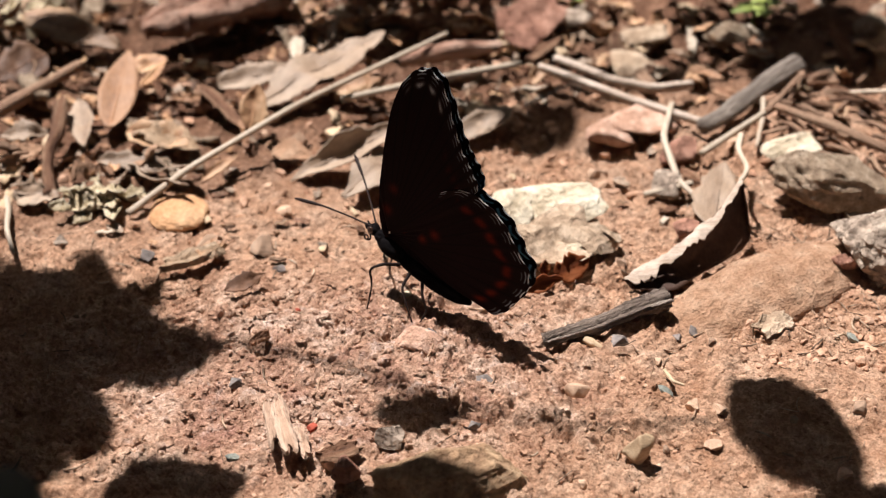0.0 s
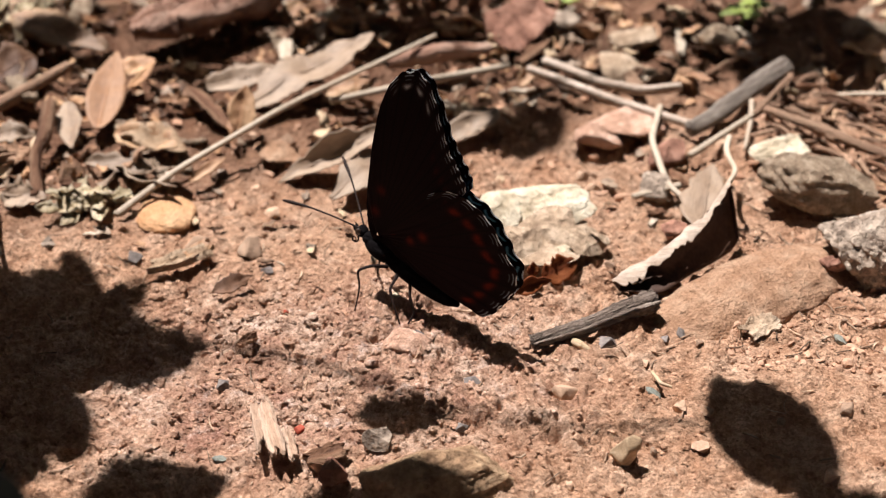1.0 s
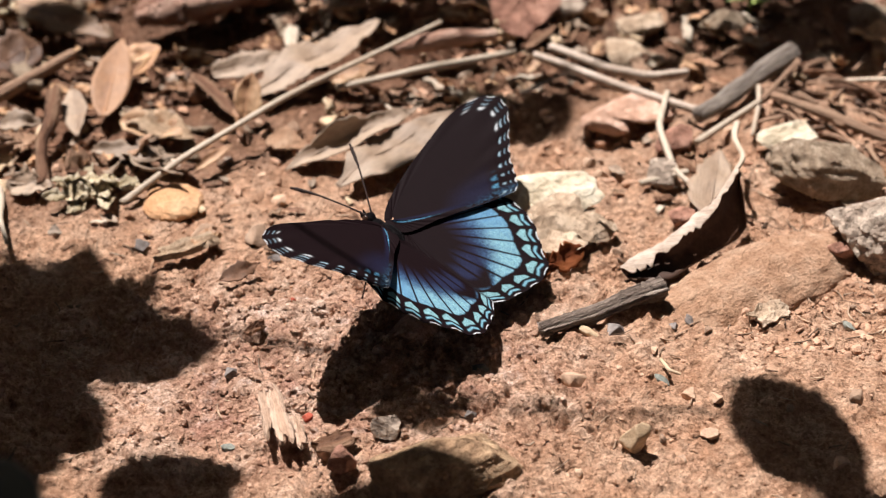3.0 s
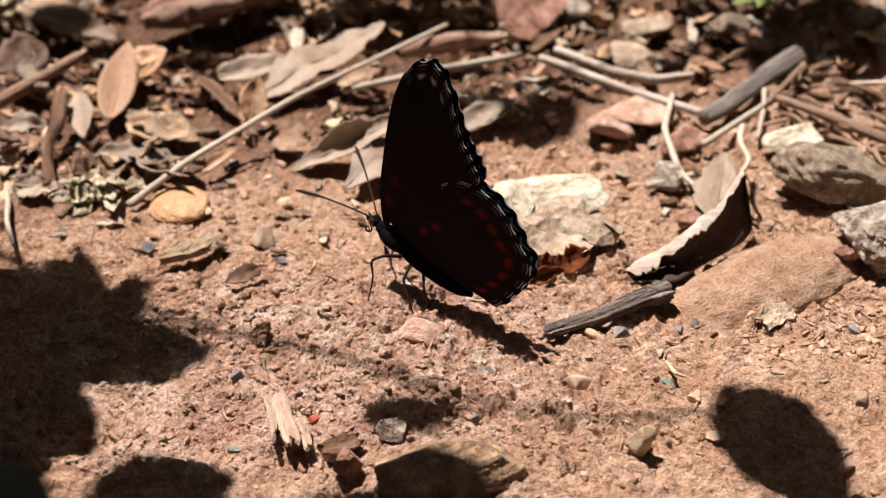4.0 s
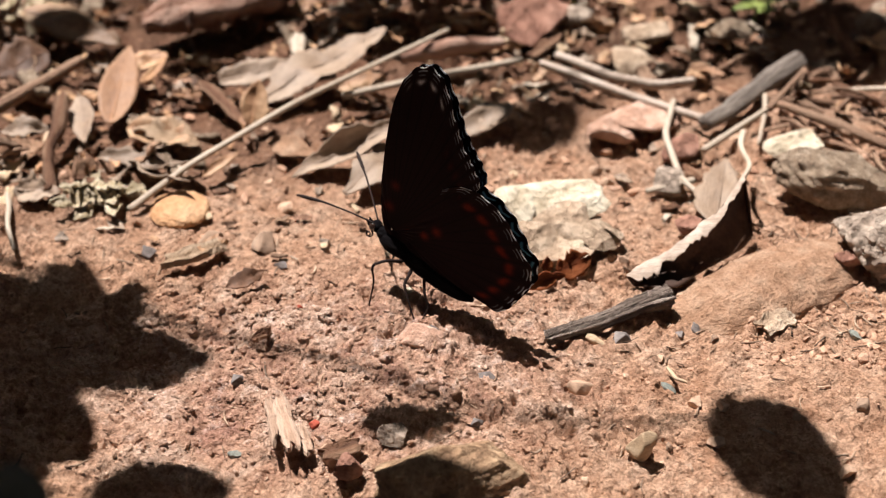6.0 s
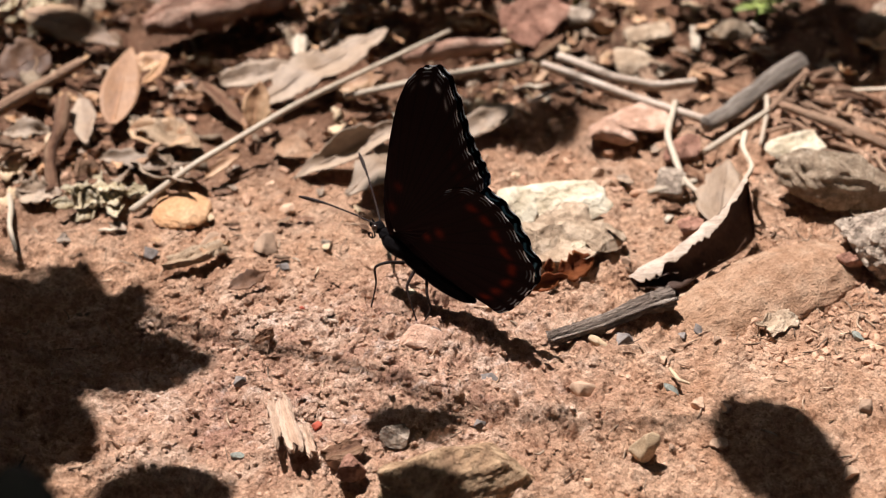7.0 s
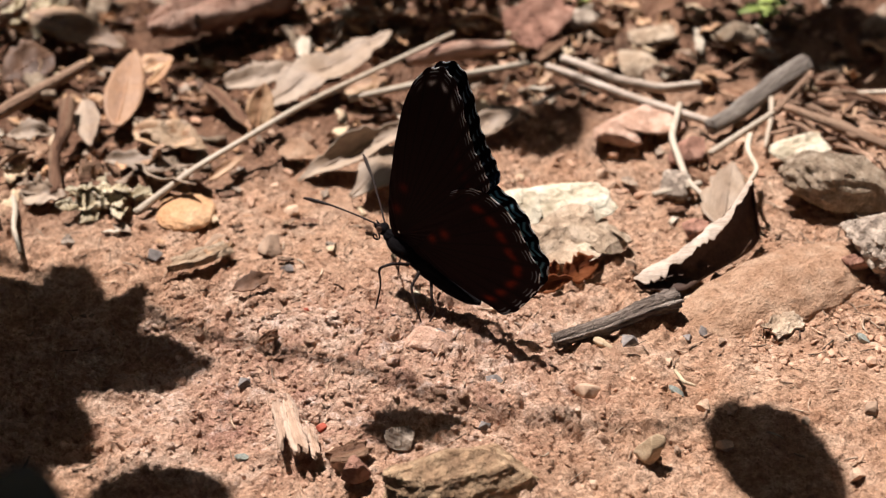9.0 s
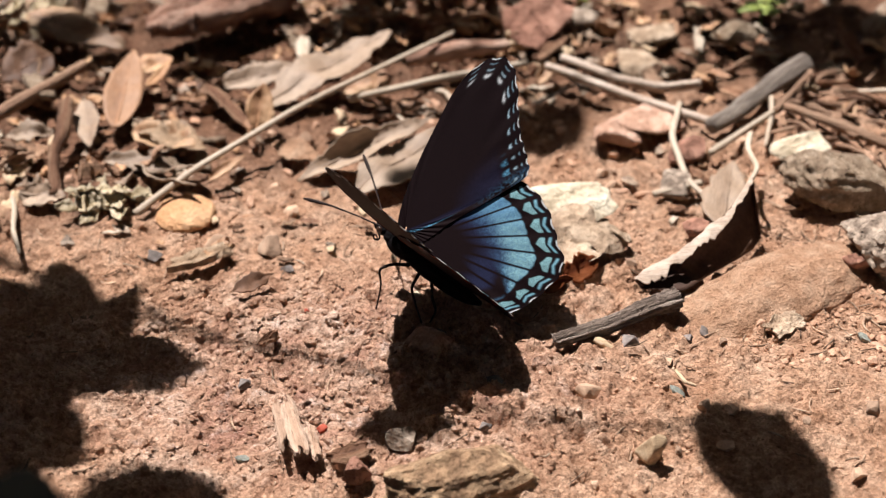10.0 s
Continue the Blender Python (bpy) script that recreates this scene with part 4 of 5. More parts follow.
def frond(name, p0, p1, width, material, label, face=(0, 0, 1), category="leaf", seed=1, **kw):
    m, length = span(p0, p1, face)
    verts, faces = leaf(seed, length, width, **kw)
    ob = thing(name, (verts, faces), material, m, label, category)
    if width >= 8:
        across = kw.get("nv", 9)
        mid = verts[across // 2:len(verts) // 2:across]
        part("midrib", stick(mid[::2], [0.42, 0.34, 0.2, 0.1], seed, 7, 30, 0.06, flat=0.7), material, ob, "thin raised midrib")
    return ob


rod("twig", [(19.5, -36.6, 1.6), (31.0, -31.9, 2.2), (41.4, -25.7, 2.6), (47.4, -23.0, 2.4)], [1.6, 1.6, 1.65, 1.8, 2.2, 2.0], TWIG_GREY, "grey weathered broken twig lying on soil", seed=4, sides=34, rings=70, rough=0.19)
rod("twig", [(42.7, -25.1, 3.4), (42.6, -23.6, 4.6)], [1.0, 0.7, 0.4], TWIG_GREY, "short grey splinter on the broken twig", seed=44, rings=8)
rod("twig", [(28.0, -35.0, 1.0), (31.8, -37.6, 0.6)], [0.8, 0.9, 0.4], PALE_WOOD, "short pale splinter beside the grey twig", seed=5)
rod("stick", [(65.9, 51.0, 3.0), (72.5, 55.6, 4.0), (77.7, 61.5, 4.6), (86.3, 71.0, 5.0), (96.3, 80.3, 6.0)], [2.2, 2.3, 2.8, 2.5, 3.0, 3.1], CHARRED, "thick charred grey stick lying on litter", "stick", 6, sides=24, rings=56, rough=0.03)
rod("twig", [(24.3, 83.4, 4.0), (46.2, 67.5, 3.0), (66.7, 53.4, 3.0)], [1.2, 1.5, 1.2], BLEACHED, "bleached white twig lying on soil", seed=7, rings=30)
rod("twig", [(29.0, 88.6, 4.0), (44.0, 77.2, 3.0), (56.1, 72.0, 3.0), (66.7, 74.6, 3.0)], [1.2, 1.5, 1.3], BLEACHED, "bleached bent twig lying on soil", seed=8, rings=30)
rod("root", [(59.1, 61.7, 4.0), (54.4, 43.8, 4.0), (56.2, 25.2, 2.5), (62.5, 16.4, 0.5)], [0.8, 0.9, 0.8, 0.6], STRAW, "thin curved bare root", "root", 9, rings=34)
rod("twig", [(85.1, 60.5, 5.0), (97.8, 48.8, 5.0), (113.8, 36.2, 4.0), (124.8, 31.8, 2.0)], [1.1, 1.4, 1.3, 1.4], TWIG_BROWN, "brown twig lying across litter", seed=10, rings=34)
rod("twig", [(85.5, 58.4, 5.0), (93.2, 54.7, 4.5), (102.8, 43.8, 4.0)], [1.0, 1.2, 0.9], TWIG_BROWN, "brown twig lying across litter", seed=20, rings=24)
rod("straw", [(64.2, 40.0, 1.5), (84.4, 56.8, 5.0)], [0.9, 0.8, 0.7], STRAW, "pale dry grass stem on litter", "straw", 11)
rod("twig", [(83.4, 55.3, 5.0), (95.1, 70.3, 8.0)], [0.8, 0.7, 0.6], TWIG_BROWN, "thin brown twig on litter", seed=12)
rod("straw", [(-79.6, 12.4, 1.5), (-66.7, 25.4, 6.0), (-42.3, 51.9, 9.0), (-2.2, 92.1, 10.0)], [0.9, 0.85, 0.8, 0.6], STRAW, "long straight pale dry stem across litter", "straw", 13, rings=40, rough=0.06)
rod("straw", [(-30.6, 63.0, 5.0), (-6.0, 70.5, 7.0), (18.6, 81.4, 6.0)], [1.1, 1.2, 1.0], STRAW, "greyish dry stem lying in litter", "straw", 14, rings=30)
rod("stick", [(-122.9, 50.4, 7.0), (-104.8, 76.9, 8.0)], [1.7, 1.8, 1.6], TWIG_BROWN, "pinkish-brown stick lying in litter", "stick", 15)
rod("stick", [(-15.1, 84.3, 5.0), (-0.6, 88.6, 6.0), (13.8, 93.4, 5.0)], [2.2, 2.8, 2.6, 1.6], LOG_BARK, "pinkish-brown knobbly stick in litter", "stick", 16, rings=30, rough=0.14)
rod("log", [(-92.6, 104.5, 6.0), (-76.6, 109.7, 9.0), (-53.4, 130.5, 9.0)], [3.4, 5.6, 6.2, 6.4], LOG_BARK, "broken piece of pinkish-brown bare branch", "log", 17, sides=22, rings=60, rough=0.26)
rod("stick", [(-100.5, 20.0, 2.0), (-103.7, 33.5, 6.0), (-102.3, 41.4, 8.0), (-104.4, 54.4, 9.0)], [1.4, 1.2, 1.7, 1.9], BARK, "dark knotty piece of root", "stick", 18, rings=28, rough=0.16)
rod("twig", [(67.5, 10.0, 11.0), (70.5, 14.3, 13.0), (69.5, 23.4, 13.0), (71.8, 31.8, 12.0)], [0.5, 0.7, 0.8], STRAW, "curved dry leaf stalk", seed=19)
rod("twig", [(47.4, 21.5, 1.0), (59.8, 25.1, 2.0)], [0.9, 0.9, 0.8], STRAW, "short pale stem on soil", seed=22)
rod("twig", [(44.2, -44.8, 0.6), (45.4, -48.8, 1.0), (47.7, -49.5, 0.5)], [0.4, 0.4, 0.3], PALE_WOOD, "tiny curled pale stem on soil", seed=23)


def splint(name, p0, p1, width, thick, material, label, category="wood chip", face=(0, -0.2, 1), seed=1, **kw):
    m, length = span(p0, p1, face)
    return thing(name, shard(seed, length, width, thick, **kw), material, m, label, category, smooth=False)


splint("wood_chip", (-67.3, -8.6, 1.2), (-55.2, -3.1, 1.8), 5.0, 1.6, CHIP, "pinkish-tan wood chip lying on soil", seed=24)
splint("wood_chip", (-59.6, -5.6, 1.5), (-55.2, -0.6, 2.0), 4.0, 1.2, DRY_LEAF, "small tan bark chip on soil", seed=29)
splint("wood_chip", (-36.3, -55.3, 1.0), (-31.7, -71.8, 3.6), 3.3, 1.0, CHIP_PALE, "split cream-coloured wood chip propped on soil", seed=25, nu=18, nv=9)
splint("wood_chip", (-38.4, -55.6, 0.8), (-35.2, -69.8, 3.4), 1.6, 0.9, CHIP_PALE, "thin cream-coloured wood sliver", seed=26)
splint("wood_chip", (-30.8, -62.8, 0.8), (-28.5, -72.0, 2.0), 1.8, 0.9, CHIP_PALE, "small cream-coloured wood sliver", seed=27)
splint("bark_chip", (-25.9, -71.1, 0.8), (-18.9, -69.1, 1.6), 3.6, 1.2, BARK, "flat brown bark chip on soil", "bark chip", seed=28)
splint("stone_flake", (66.3, -32.0, 0.9), (73.6, -27.4, 0.9), 5.5, 0.4, CREAM_TAN, "whitish thin stone flake on soil", "stone flake", seed=33, nu=16, nv=9)
splint("bark_chip", (-44.0, -36.5, 0.6), (-40.3, -33.6, 1.4), 2.2, 0.8, BARK, "thin dark bark chip on soil", "bark chip", seed=30)


def folded_leaf():
    """A dry leaf curled over: a bleached lip above, the hollow below it down to the soil with its shade painted dark.
    """
    nu, nv = 140, 14
    u, v = np.meshgrid(np.linspace(0, 1, nu), np.linspace(0, 1, nv), indexing="ij")

    def along(points):
        p = np.array(points)
        line = np.stack([np.interp(np.linspace(0, len(p) - 1, nu), range(len(p)), p[:, k]) for k in range(3)], 1)
        for _ in range(30):
            line[1:-1] = (line[:-2] + 2 * line[1:-1] + line[2:]) / 4
        return line[:, None]

    ridge = along([(38.5, -15.2, 2.5), (44.1, -12.1, 5), (49.9, -10.5, 7), (55.0, -6.2, 9), (60.5, -2.1, 11.5), (64.6, 3.4, 13.5), (67.6, 7.1, 15.5)])
    foot = along([(41.0, -17.0, 0.8), (45.7, -17.3, 0.6), (50.2, -17.2, 0.5), (56.9, -10.8, 0.5), (63.6, -5.5, 0.5), (67.8, -2.2, 1.0), (69.9, 0.3, 2.5)])
    origin = np.array((50.0, 0.0, 0.0))
    lf = new("dry_leaf")
    lf.matrix_world = mm(*origin)
    tagged(lf, "curled dry grey leaf with ragged edges, standing on its rim", "leaf")
    ends = np.clip(np.minimum(u * 14, (1 - u) * 30), 0.12, 1)
    tear = value_noise(u * 9, v * 0 + 5.1, 6) + 0.7 * value_noise(u * 24, v * 0 + 1.1, 6) + 0.4 * value_noise(u * 60, v * 0 + 4.1, 6)
    reach = ends * np.clip((4.6 - 3.6 * u) * (1 + 0.42 * tear), 0.35, 7)
    s = v * reach
    wave = 0.35 * fbm(u * 40, s, 7, 3, 8)
    lip = ridge + np.stack([0.30 * s, -0.86 * s, -0.10 * s - 0.075 * s ** 2 + wave], -1)
    lip[..., 1] += 0.5 * value_noise(u * 11, v * 0 + 2.2, 9) + 0.25 * value_noise(u * 31, v * 0, 10)
    part("bleached_lip", sheet(lip - origin, 0.3), BLEACHED, lf, "bleached grey curled lip")
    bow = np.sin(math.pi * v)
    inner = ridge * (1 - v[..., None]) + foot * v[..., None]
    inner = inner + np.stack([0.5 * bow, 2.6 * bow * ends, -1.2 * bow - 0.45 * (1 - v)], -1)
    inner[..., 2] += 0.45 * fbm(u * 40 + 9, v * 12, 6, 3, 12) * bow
    part("inner_fold", sheet(inner - origin, 0.3), SHADED_LEAF_INNER, lf, "hollow brown inner side with its shade in the colour")


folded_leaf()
frond("dry_leaf", (-91.4, 49.3, 4.0), (-92.3, 84.2, 9.0), 10.5, RED_LEAF, "red-brown oval leaf leaning on litter", (0.1, -0.2, 1), seed=32, roll=0.5, ragged=0.03, crumple=0.4, nu=26)
frond("dry_leaf", (-52.9, 60.8, 5.0), (-20.3, 94.8, 9.0), 15, GREY_LEAF, "broad grey-brown dry leaf in litter", (-0.1, -0.3, 1), seed=33, roll=0.9, ragged=0.2, crumple=1.5, nu=34, nv=14, point=0.6)
frond("dry_leaf", (-41.3, 29.3, 1.5), (-7.2, 51.2, 6.0), 11, GREY_LEAF, "long folded grey leaf in litter", (0, -0.6, 1), seed=34, roll=2.6, ragged=0.2, crumple=1.7, nu=34, nv=14, point=1.15)
frond("dry_leaf", (-27.8, 20.7, 1.5), (1.0, 52.6, 4.0), 15, GREY_LEAF, "pale grey-tan leaf lying on soil", (0, -0.2, 1), seed=35, roll=0.7, ragged=0.22, crumple=1.6, nu=34, nv=14, point=1.0)
frond("dry_leaf", (-54.1, 49.2, 3.0), (-52.4, 58.8, 12.0), 8, DRY_LEAF, "tan pointed leaf scrap standing in litter", (0.2, -0.8, 0.4), seed=36, roll=0.6, crumple=0.5)
frond("dry_leaf", (-51.9, -17.7, 0.8), (-43.1, -11.1, 1.6), 5.2, DARK_LEAF, "small dark red-brown leaf on soil", (0.1, -0.7, 1), seed=37, roll=1.4, arch=-0.3, crumple=0.5, ragged=0.25, point=1.2)
frond("dry_leaf", (14.7, -17.3, 1.5), (24.7, -15.2, 2.5), 4.5, RUSSET, "small dark curled russet leaf scrap", (0.1, -0.9, 0.35), seed=38, roll=1.9, crumple=0.5, ragged=0.2)
frond("dry_leaf", (23.0, -13.0, 1.5), (31.1, -9.2, 3.5), 6.5, RUSSET, "curled russet leaf leaning on a cream rock", (-0.1, -0.9, 0.5), seed=39, roll=1.0, crumple=0.5, ragged=0.25)
frond("dry_leaf", (20.6, -12.6, 1.5), (20.8, -11.0, 4.5), 3.5, RUSSET, "small upright russet leaf scrap", (0.5, -0.7, 0.3), seed=40, roll=0.8, crumple=0.3)
frond("dry_leaf", (-71.0, 71.0, 5.0), (-56.9, 51.3, 3.0), 6, BARK, "narrow dark curled leaf in litter", (0.5, -0.3, 0.9), seed=41, roll=1.6, crumple=0.6)
frond("dry_leaf", (-86.5, 48.4, 3.0), (-66.6, 40.6, 3.0), 10, DRY_LEAF, "cream-tan crumpled leaf in litter", (0, -0.3, 1), seed=42, roll=1.0, crumple=1.4, ragged=0.2)
frond("dry_leaf", (14.8, 60.1, 4.0), (1.0, 44.0, 3.0), 9, GREY_LEAF, "grey leaf in the shade", (0, -0.3, 1), seed=43, roll=0.9, crumple=0.6)
frond("dry_leaf", (62.1, 6.7, 1.0), (69.1, 34.5, 2.0), 12, GREY_LEAF, "flat grey leaf scrap on soil", (0, -0.2, 1), seed=44, roll=0.3, crumple=0.7, ragged=0.15)
frond("dry_leaf", (-49.3, 43.4, 2.5), (-36.1, 36.4, 2.5), 7, STONE_TAN, "orange-tan leaf scrap in litter", (0, -0.4, 1), seed=45, roll=0.5, crumple=0.6, ragged=0.15)
frond("dry_leaf", (-116.6, 85.6, 7.0), (-128.4, 74.2, 5.0), 14, DARK_LEAF, "dark brown leaf in litter", (0.1, -0.6, 1), seed=46, roll=0.8, crumple=1.0)
frond("dry_leaf", (-128.5, 107.2, 8.0), (-103.7, 100.1, 6.0), 12, DRY_LEAF, "tan curled leaf in litter", (0.1, -0.4, 1), seed=47, roll=0.8, crumple=1.2)


frond("dry_leaf", (-91.7, 77.8, 7), (-80.7, 79.3, 8), 6, DRY_LEAF, "tan strap-like leaf piece in litter", (0, -0.5, 1), seed=151, roll=0.5, crumple=0.7, ragged=0.1, tip=1.0, point=0.4)
frond("dry_leaf", (-81.4, 78.6, 8), (-86.8, 60.9, 6), 3.0, DRY_LEAF, "narrow curled tan leaf strip in litter", (0.4, -0.4, 1), seed=152, roll=1.2, arch=0.5, crumple=0.4)
frond("dry_leaf", (-65.2, 69.1, 6), (-44.7, 75.9, 8), 8, GREY_LEAF, "pale grey leaf lying under a stem", (0, -0.5, 1), seed=153, roll=0.7, crumple=0.9, ragged=0.15, point=0.6)
frond("dry_leaf", (-118.6, 44.1, 5), (-106.3, 44.2, 6), 8, GREY_LEAF, "grey bleached leaf scrap in litter", (0.1, -0.4, 1), seed=154, roll=0.9, crumple=1.0, ragged=0.2)
frond("dry_leaf", (-117.9, 35.1, 3), (-106.4, 39.0, 4), 7, STONE_TAN, "orange-tan curled leaf in litter", (0, -0.5, 1), seed=155, roll=1.0, crumple=0.8)
frond("dry_leaf", (-102.1, 61.5, 5), (-95.7, 39.0, 4), 7, GREY_LEAF, "grey-brown narrow leaf hanging in litter", (0.1, -0.9, 0.6), seed=156, roll=0.8, crumple=0.8)
frond("dry_leaf", (-123.4, 101.4, 9), (-96.2, 88.9, 8), 9, DRY_LEAF, "yellowish-tan ragged leaf on litter", (0, -0.5, 1), seed=157, roll=0.6, crumple=1.3, ragged=0.3, point=0.5)
frond("dry_leaf", (-87.1, 52.6, 4), (-66.2, 39.0, 4), 8, CHIP, "cream-tan split leaf in litter", (0, -0.4, 1), seed=158, roll=0.7, crumple=1.2, ragged=0.3, point=0.6)
frond("dry_leaf", (-91.6, 34.2, 3), (-69.6, 32.3, 3), 6, GREY_LEAF, "grey crumpled leaf shred at the edge of litter", (0, -0.5, 1), seed=159, roll=0.9, crumple=1.4, ragged=0.3)
frond("dry_leaf", (-110.1, 21.2, 2), (-97.5, 18.7, 2), 8, GREY_LEAF, "grey crumpled leaf scrap beside lichen", (0, -0.6, 1), seed=160, roll=1.2, crumple=1.4, ragged=0.3)
frond("dry_leaf", (-32.4, 67.8, 5), (-19.4, 72.4, 6), 7, DRY_LEAF, "warm tan leaf under crossing stems", (0, -0.5, 1), seed=161, roll=0.5, crumple=0.8, ragged=0.15, point=0.5)
frond("dry_leaf", (-63.5, 25.4, 3), (-55.2, 33.7, 5), 3.2, DRY_LEAF, "narrow tan leaf strip on soil", (0.2, -0.5, 1), seed=162, roll=1.2, crumple=0.4)
frond("dry_leaf", (-0.5, 45.5, 3), (14.6, 56.8, 5), 7, GREY_LEAF, "grey folded leaf in leaf shade", (0, -0.5, 1), seed=163, roll=1.2, crumple=0.8)
frond("dry_leaf", (118.9, 98.5, 4), (124.2, 83.7, 8), 11, DRY_LEAF, "tan curled leaf standing in litter", (0.2, -0.8, 0.6), seed=164, roll=1.8, crumple=1.0, ragged=0.2)
rod("twig", [(97.3, 75.7, 6), (90.8, 62.1, 5)], [0.7, 0.6, 0.5], TWIG_BROWN, "thin brown twig on litter", seed=165)
rod("twig", [(84.0, 63.0, 5), (82.8, 55.6, 4), (78.9, 42.3, 2)], [0.7, 0.7, 0.5], STRAW, "thin tan rootlet beside a stone", seed=166, rings=16)


FLAKES = [made_mesh("flake", leaf(400 + k, 4.6, 3.6, roll=1.2, ragged=0.35, crumple=0.7, nu=8, nv=6), LICHEN) for k in range(8)]


def lichen_clump(x, y, z, size, seed, label):
    rng = np.random.default_rng(seed)
    clump = new("lichen")
    clump.matrix_world = mm(x, y, z)
    tagged(clump, label, "lichen")
    for _ in range(38):
        a, r = rng.uniform(0, 6.28), size * rng.uniform() ** 0.6
        flake = part("flake", FLAKES[int(rng.integers(8))], None, clump)
        flake.matrix_basis = mm(r * math.cos(a), 0.7 * r * math.sin(a), rng.uniform(0, 3) * (1.2 - r / size), rng.uniform(-40, 40), rng.uniform(-40, 40), rng.uniform(0, 360))
        flake.scale = (1.25, 1.25, 1.25)


lichen_clump(-88.0, 17.2, 1.5, 7.5, 51, "pale grey-green crumpled lichen clump")
lichen_clump(-127.7, 115.3, 5.0, 9, 54, "yellow-green lichen clump on litter")

# what lies open among the litter: ends and half width of each
OPEN = ((-79, 12, 0, 104, 5), (-91, 46, -92, 84, 7), (-52, 60, -22, 92, 9), (-41, 28, -5, 52, 8), (-26, 21, 0, 50, 8),
        (-30, 68, 19, 88, 5), (-94, 112, -57, 140, 10), (-123, 50, -105, 77, 5),
        (-126, 94, -110, 95, 8), (-73, 64, -64, 53, 7), (-95, 99, -61, 102, 7),
        (-87, 49, -67, 42, 5), (-66, 76, -49, 85, 6), (-100, 18, -104, 54, 5),
        (67, 53, 99, 87, 7), (28, 88, 63, 64, 6), (108, 101, 119, 120, 9))


def openness(x, y):
    """How far a place is from what must stay uncovered, in its half widths."""
    best = 9.0
    for x0, y0, x1, y1, r in OPEN:
        dx, dy = x1 - x0, y1 - y0
        f = min(1, max(0, ((x - x0) * dx + (y - y0) * dy) / (dx * dx + dy * dy)))
        best = min(best, math.hypot(x - x0 - f * dx, y - y0 - f * dy) / r)
    return best


def litter():
    """Small dead leaves, bark and splinters heaped behind the bare soil."""
    rng = np.random.default_rng(77)
    kinds, raw = [], []
    for k in range(9):
        mat = (DRY_LEAF, GREY_LEAF, DRY_LEAF, RED_LEAF, DARK_LEAF, DRY_LEAF, BARK, GREY_LEAF, DRY_LEAF)[k]
        geo = leaf(100 + k, rng.uniform(13, 24), rng.uniform(5, 10), roll=rng.uniform(0.4, 2.2), arch=rng.uniform(-0.8, 0.8), twist=rng.uniform(-0.8, 0.8), ragged=0.25, crumple=1.1, nu=16, nv=8, point=rng.uniform(0.6, 1.2))
        raw.append((geo, mat))
        kinds.append(("dead_leaf", made_mesh("dead_leaf", geo, mat), "small curled dead leaf in brown litter", "leaf", "dead leaves in the litter"))
    for k in range(7):
        geo = leaf(120 + k, rng.uniform(7, 13), rng.uniform(5, 9), roll=rng.uniform(0.2, 1.2), ragged=0.45, crumple=1.1, thick=0.5, tip=0.6, nu=10, nv=7)
        raw.append((geo, (DRY_LEAF, GREY_LEAF, BARK)[k % 3]))
        kinds.append(("leaf_scrap", made_mesh("leaf_scrap", geo, (DRY_LEAF, DRY_LEAF, GREY_LEAF, STONE_TAN, BARK, PALE_WOOD, DARK_LEAF)[k]), "broken scrap of dead leaf in litter", "leaf", "leaf scraps in the litter"))
    for k in range(6):
        n = rng.uniform(7, 15)
        geo = shard(140 + k, n, rng.uniform(3, 6), rng.uniform(0.8, 1.8), 1.0)
        raw.append((geo, (BARK, DRY_LEAF)[k % 2]))
        kinds.append(("bark_chip", made_mesh("bark_chip", geo, (BARK, BARK, PALE_WOOD, TWIG_BROWN, STONE_BROWN, STRAW)[k]), "rough bark or wood chip in litter", "bark chip", "bark chips in the litter"))
    for k in range(5):
        n = rng.uniform(16, 36)
        geo = stick([(0, 0, 0), (n / 3, rng.uniform(-2, 2), 0.5), (n * 0.7, rng.uniform(-2, 2), 0.5), (n, 0, 0)], [0.6, 0.8, 0.5], 160 + k, 7, 18, 0.12)
        kinds.append(("twig", made_mesh("twig", geo, (TWIG_BROWN, STRAW, TWIG_GREY, TWIG_BROWN, STRAW)[k]), "thin dry twig lying in litter", "twig", "thin twigs in the litter"))
    weights = np.array([1.0] * 9 + [1.3] * 7 + [2.0] * 6 + [0.5] * 5)

    def drop(x, y, lift, lean, size):
        name, mesh, label, category, group = kinds[rng.choice(len(kinds), p=weights / weights.sum())]
        ob = new(name, mesh)
        ob.rotation_euler = (rng.normal(0, lean), rng.normal(0, lean * 0.7), rng.uniform(0, 6.28))
        ob.location = Vector((x, y, on(x, y) + 0.8 + lift)) * MM
        ob.scale = (size, size, size)
        tagged(ob, label, category, group)

    n = 0
    while n < 580:
        x, y = rng.uniform(-165, 22), rng.uniform(8, 172)
        edge = 22 + 0.30 * (x + 100) * (x > -100) + 5 * math.sin(x / 9)
        if y < edge:
            continue
        free = openness(x, y)
        if free < 1:
            n += 0.5
            continue
        near = free < 2
        drop(x, y, rng.uniform(0, 8.0) * min(1, (y - edge) / 22) * (0.2 if near else 1), 0.2 if near else 0.5, rng.uniform(0.45, 0.7) if near else rng.uniform(0.6, 1.25))
        n += 1
    heaps, n = {}, 0
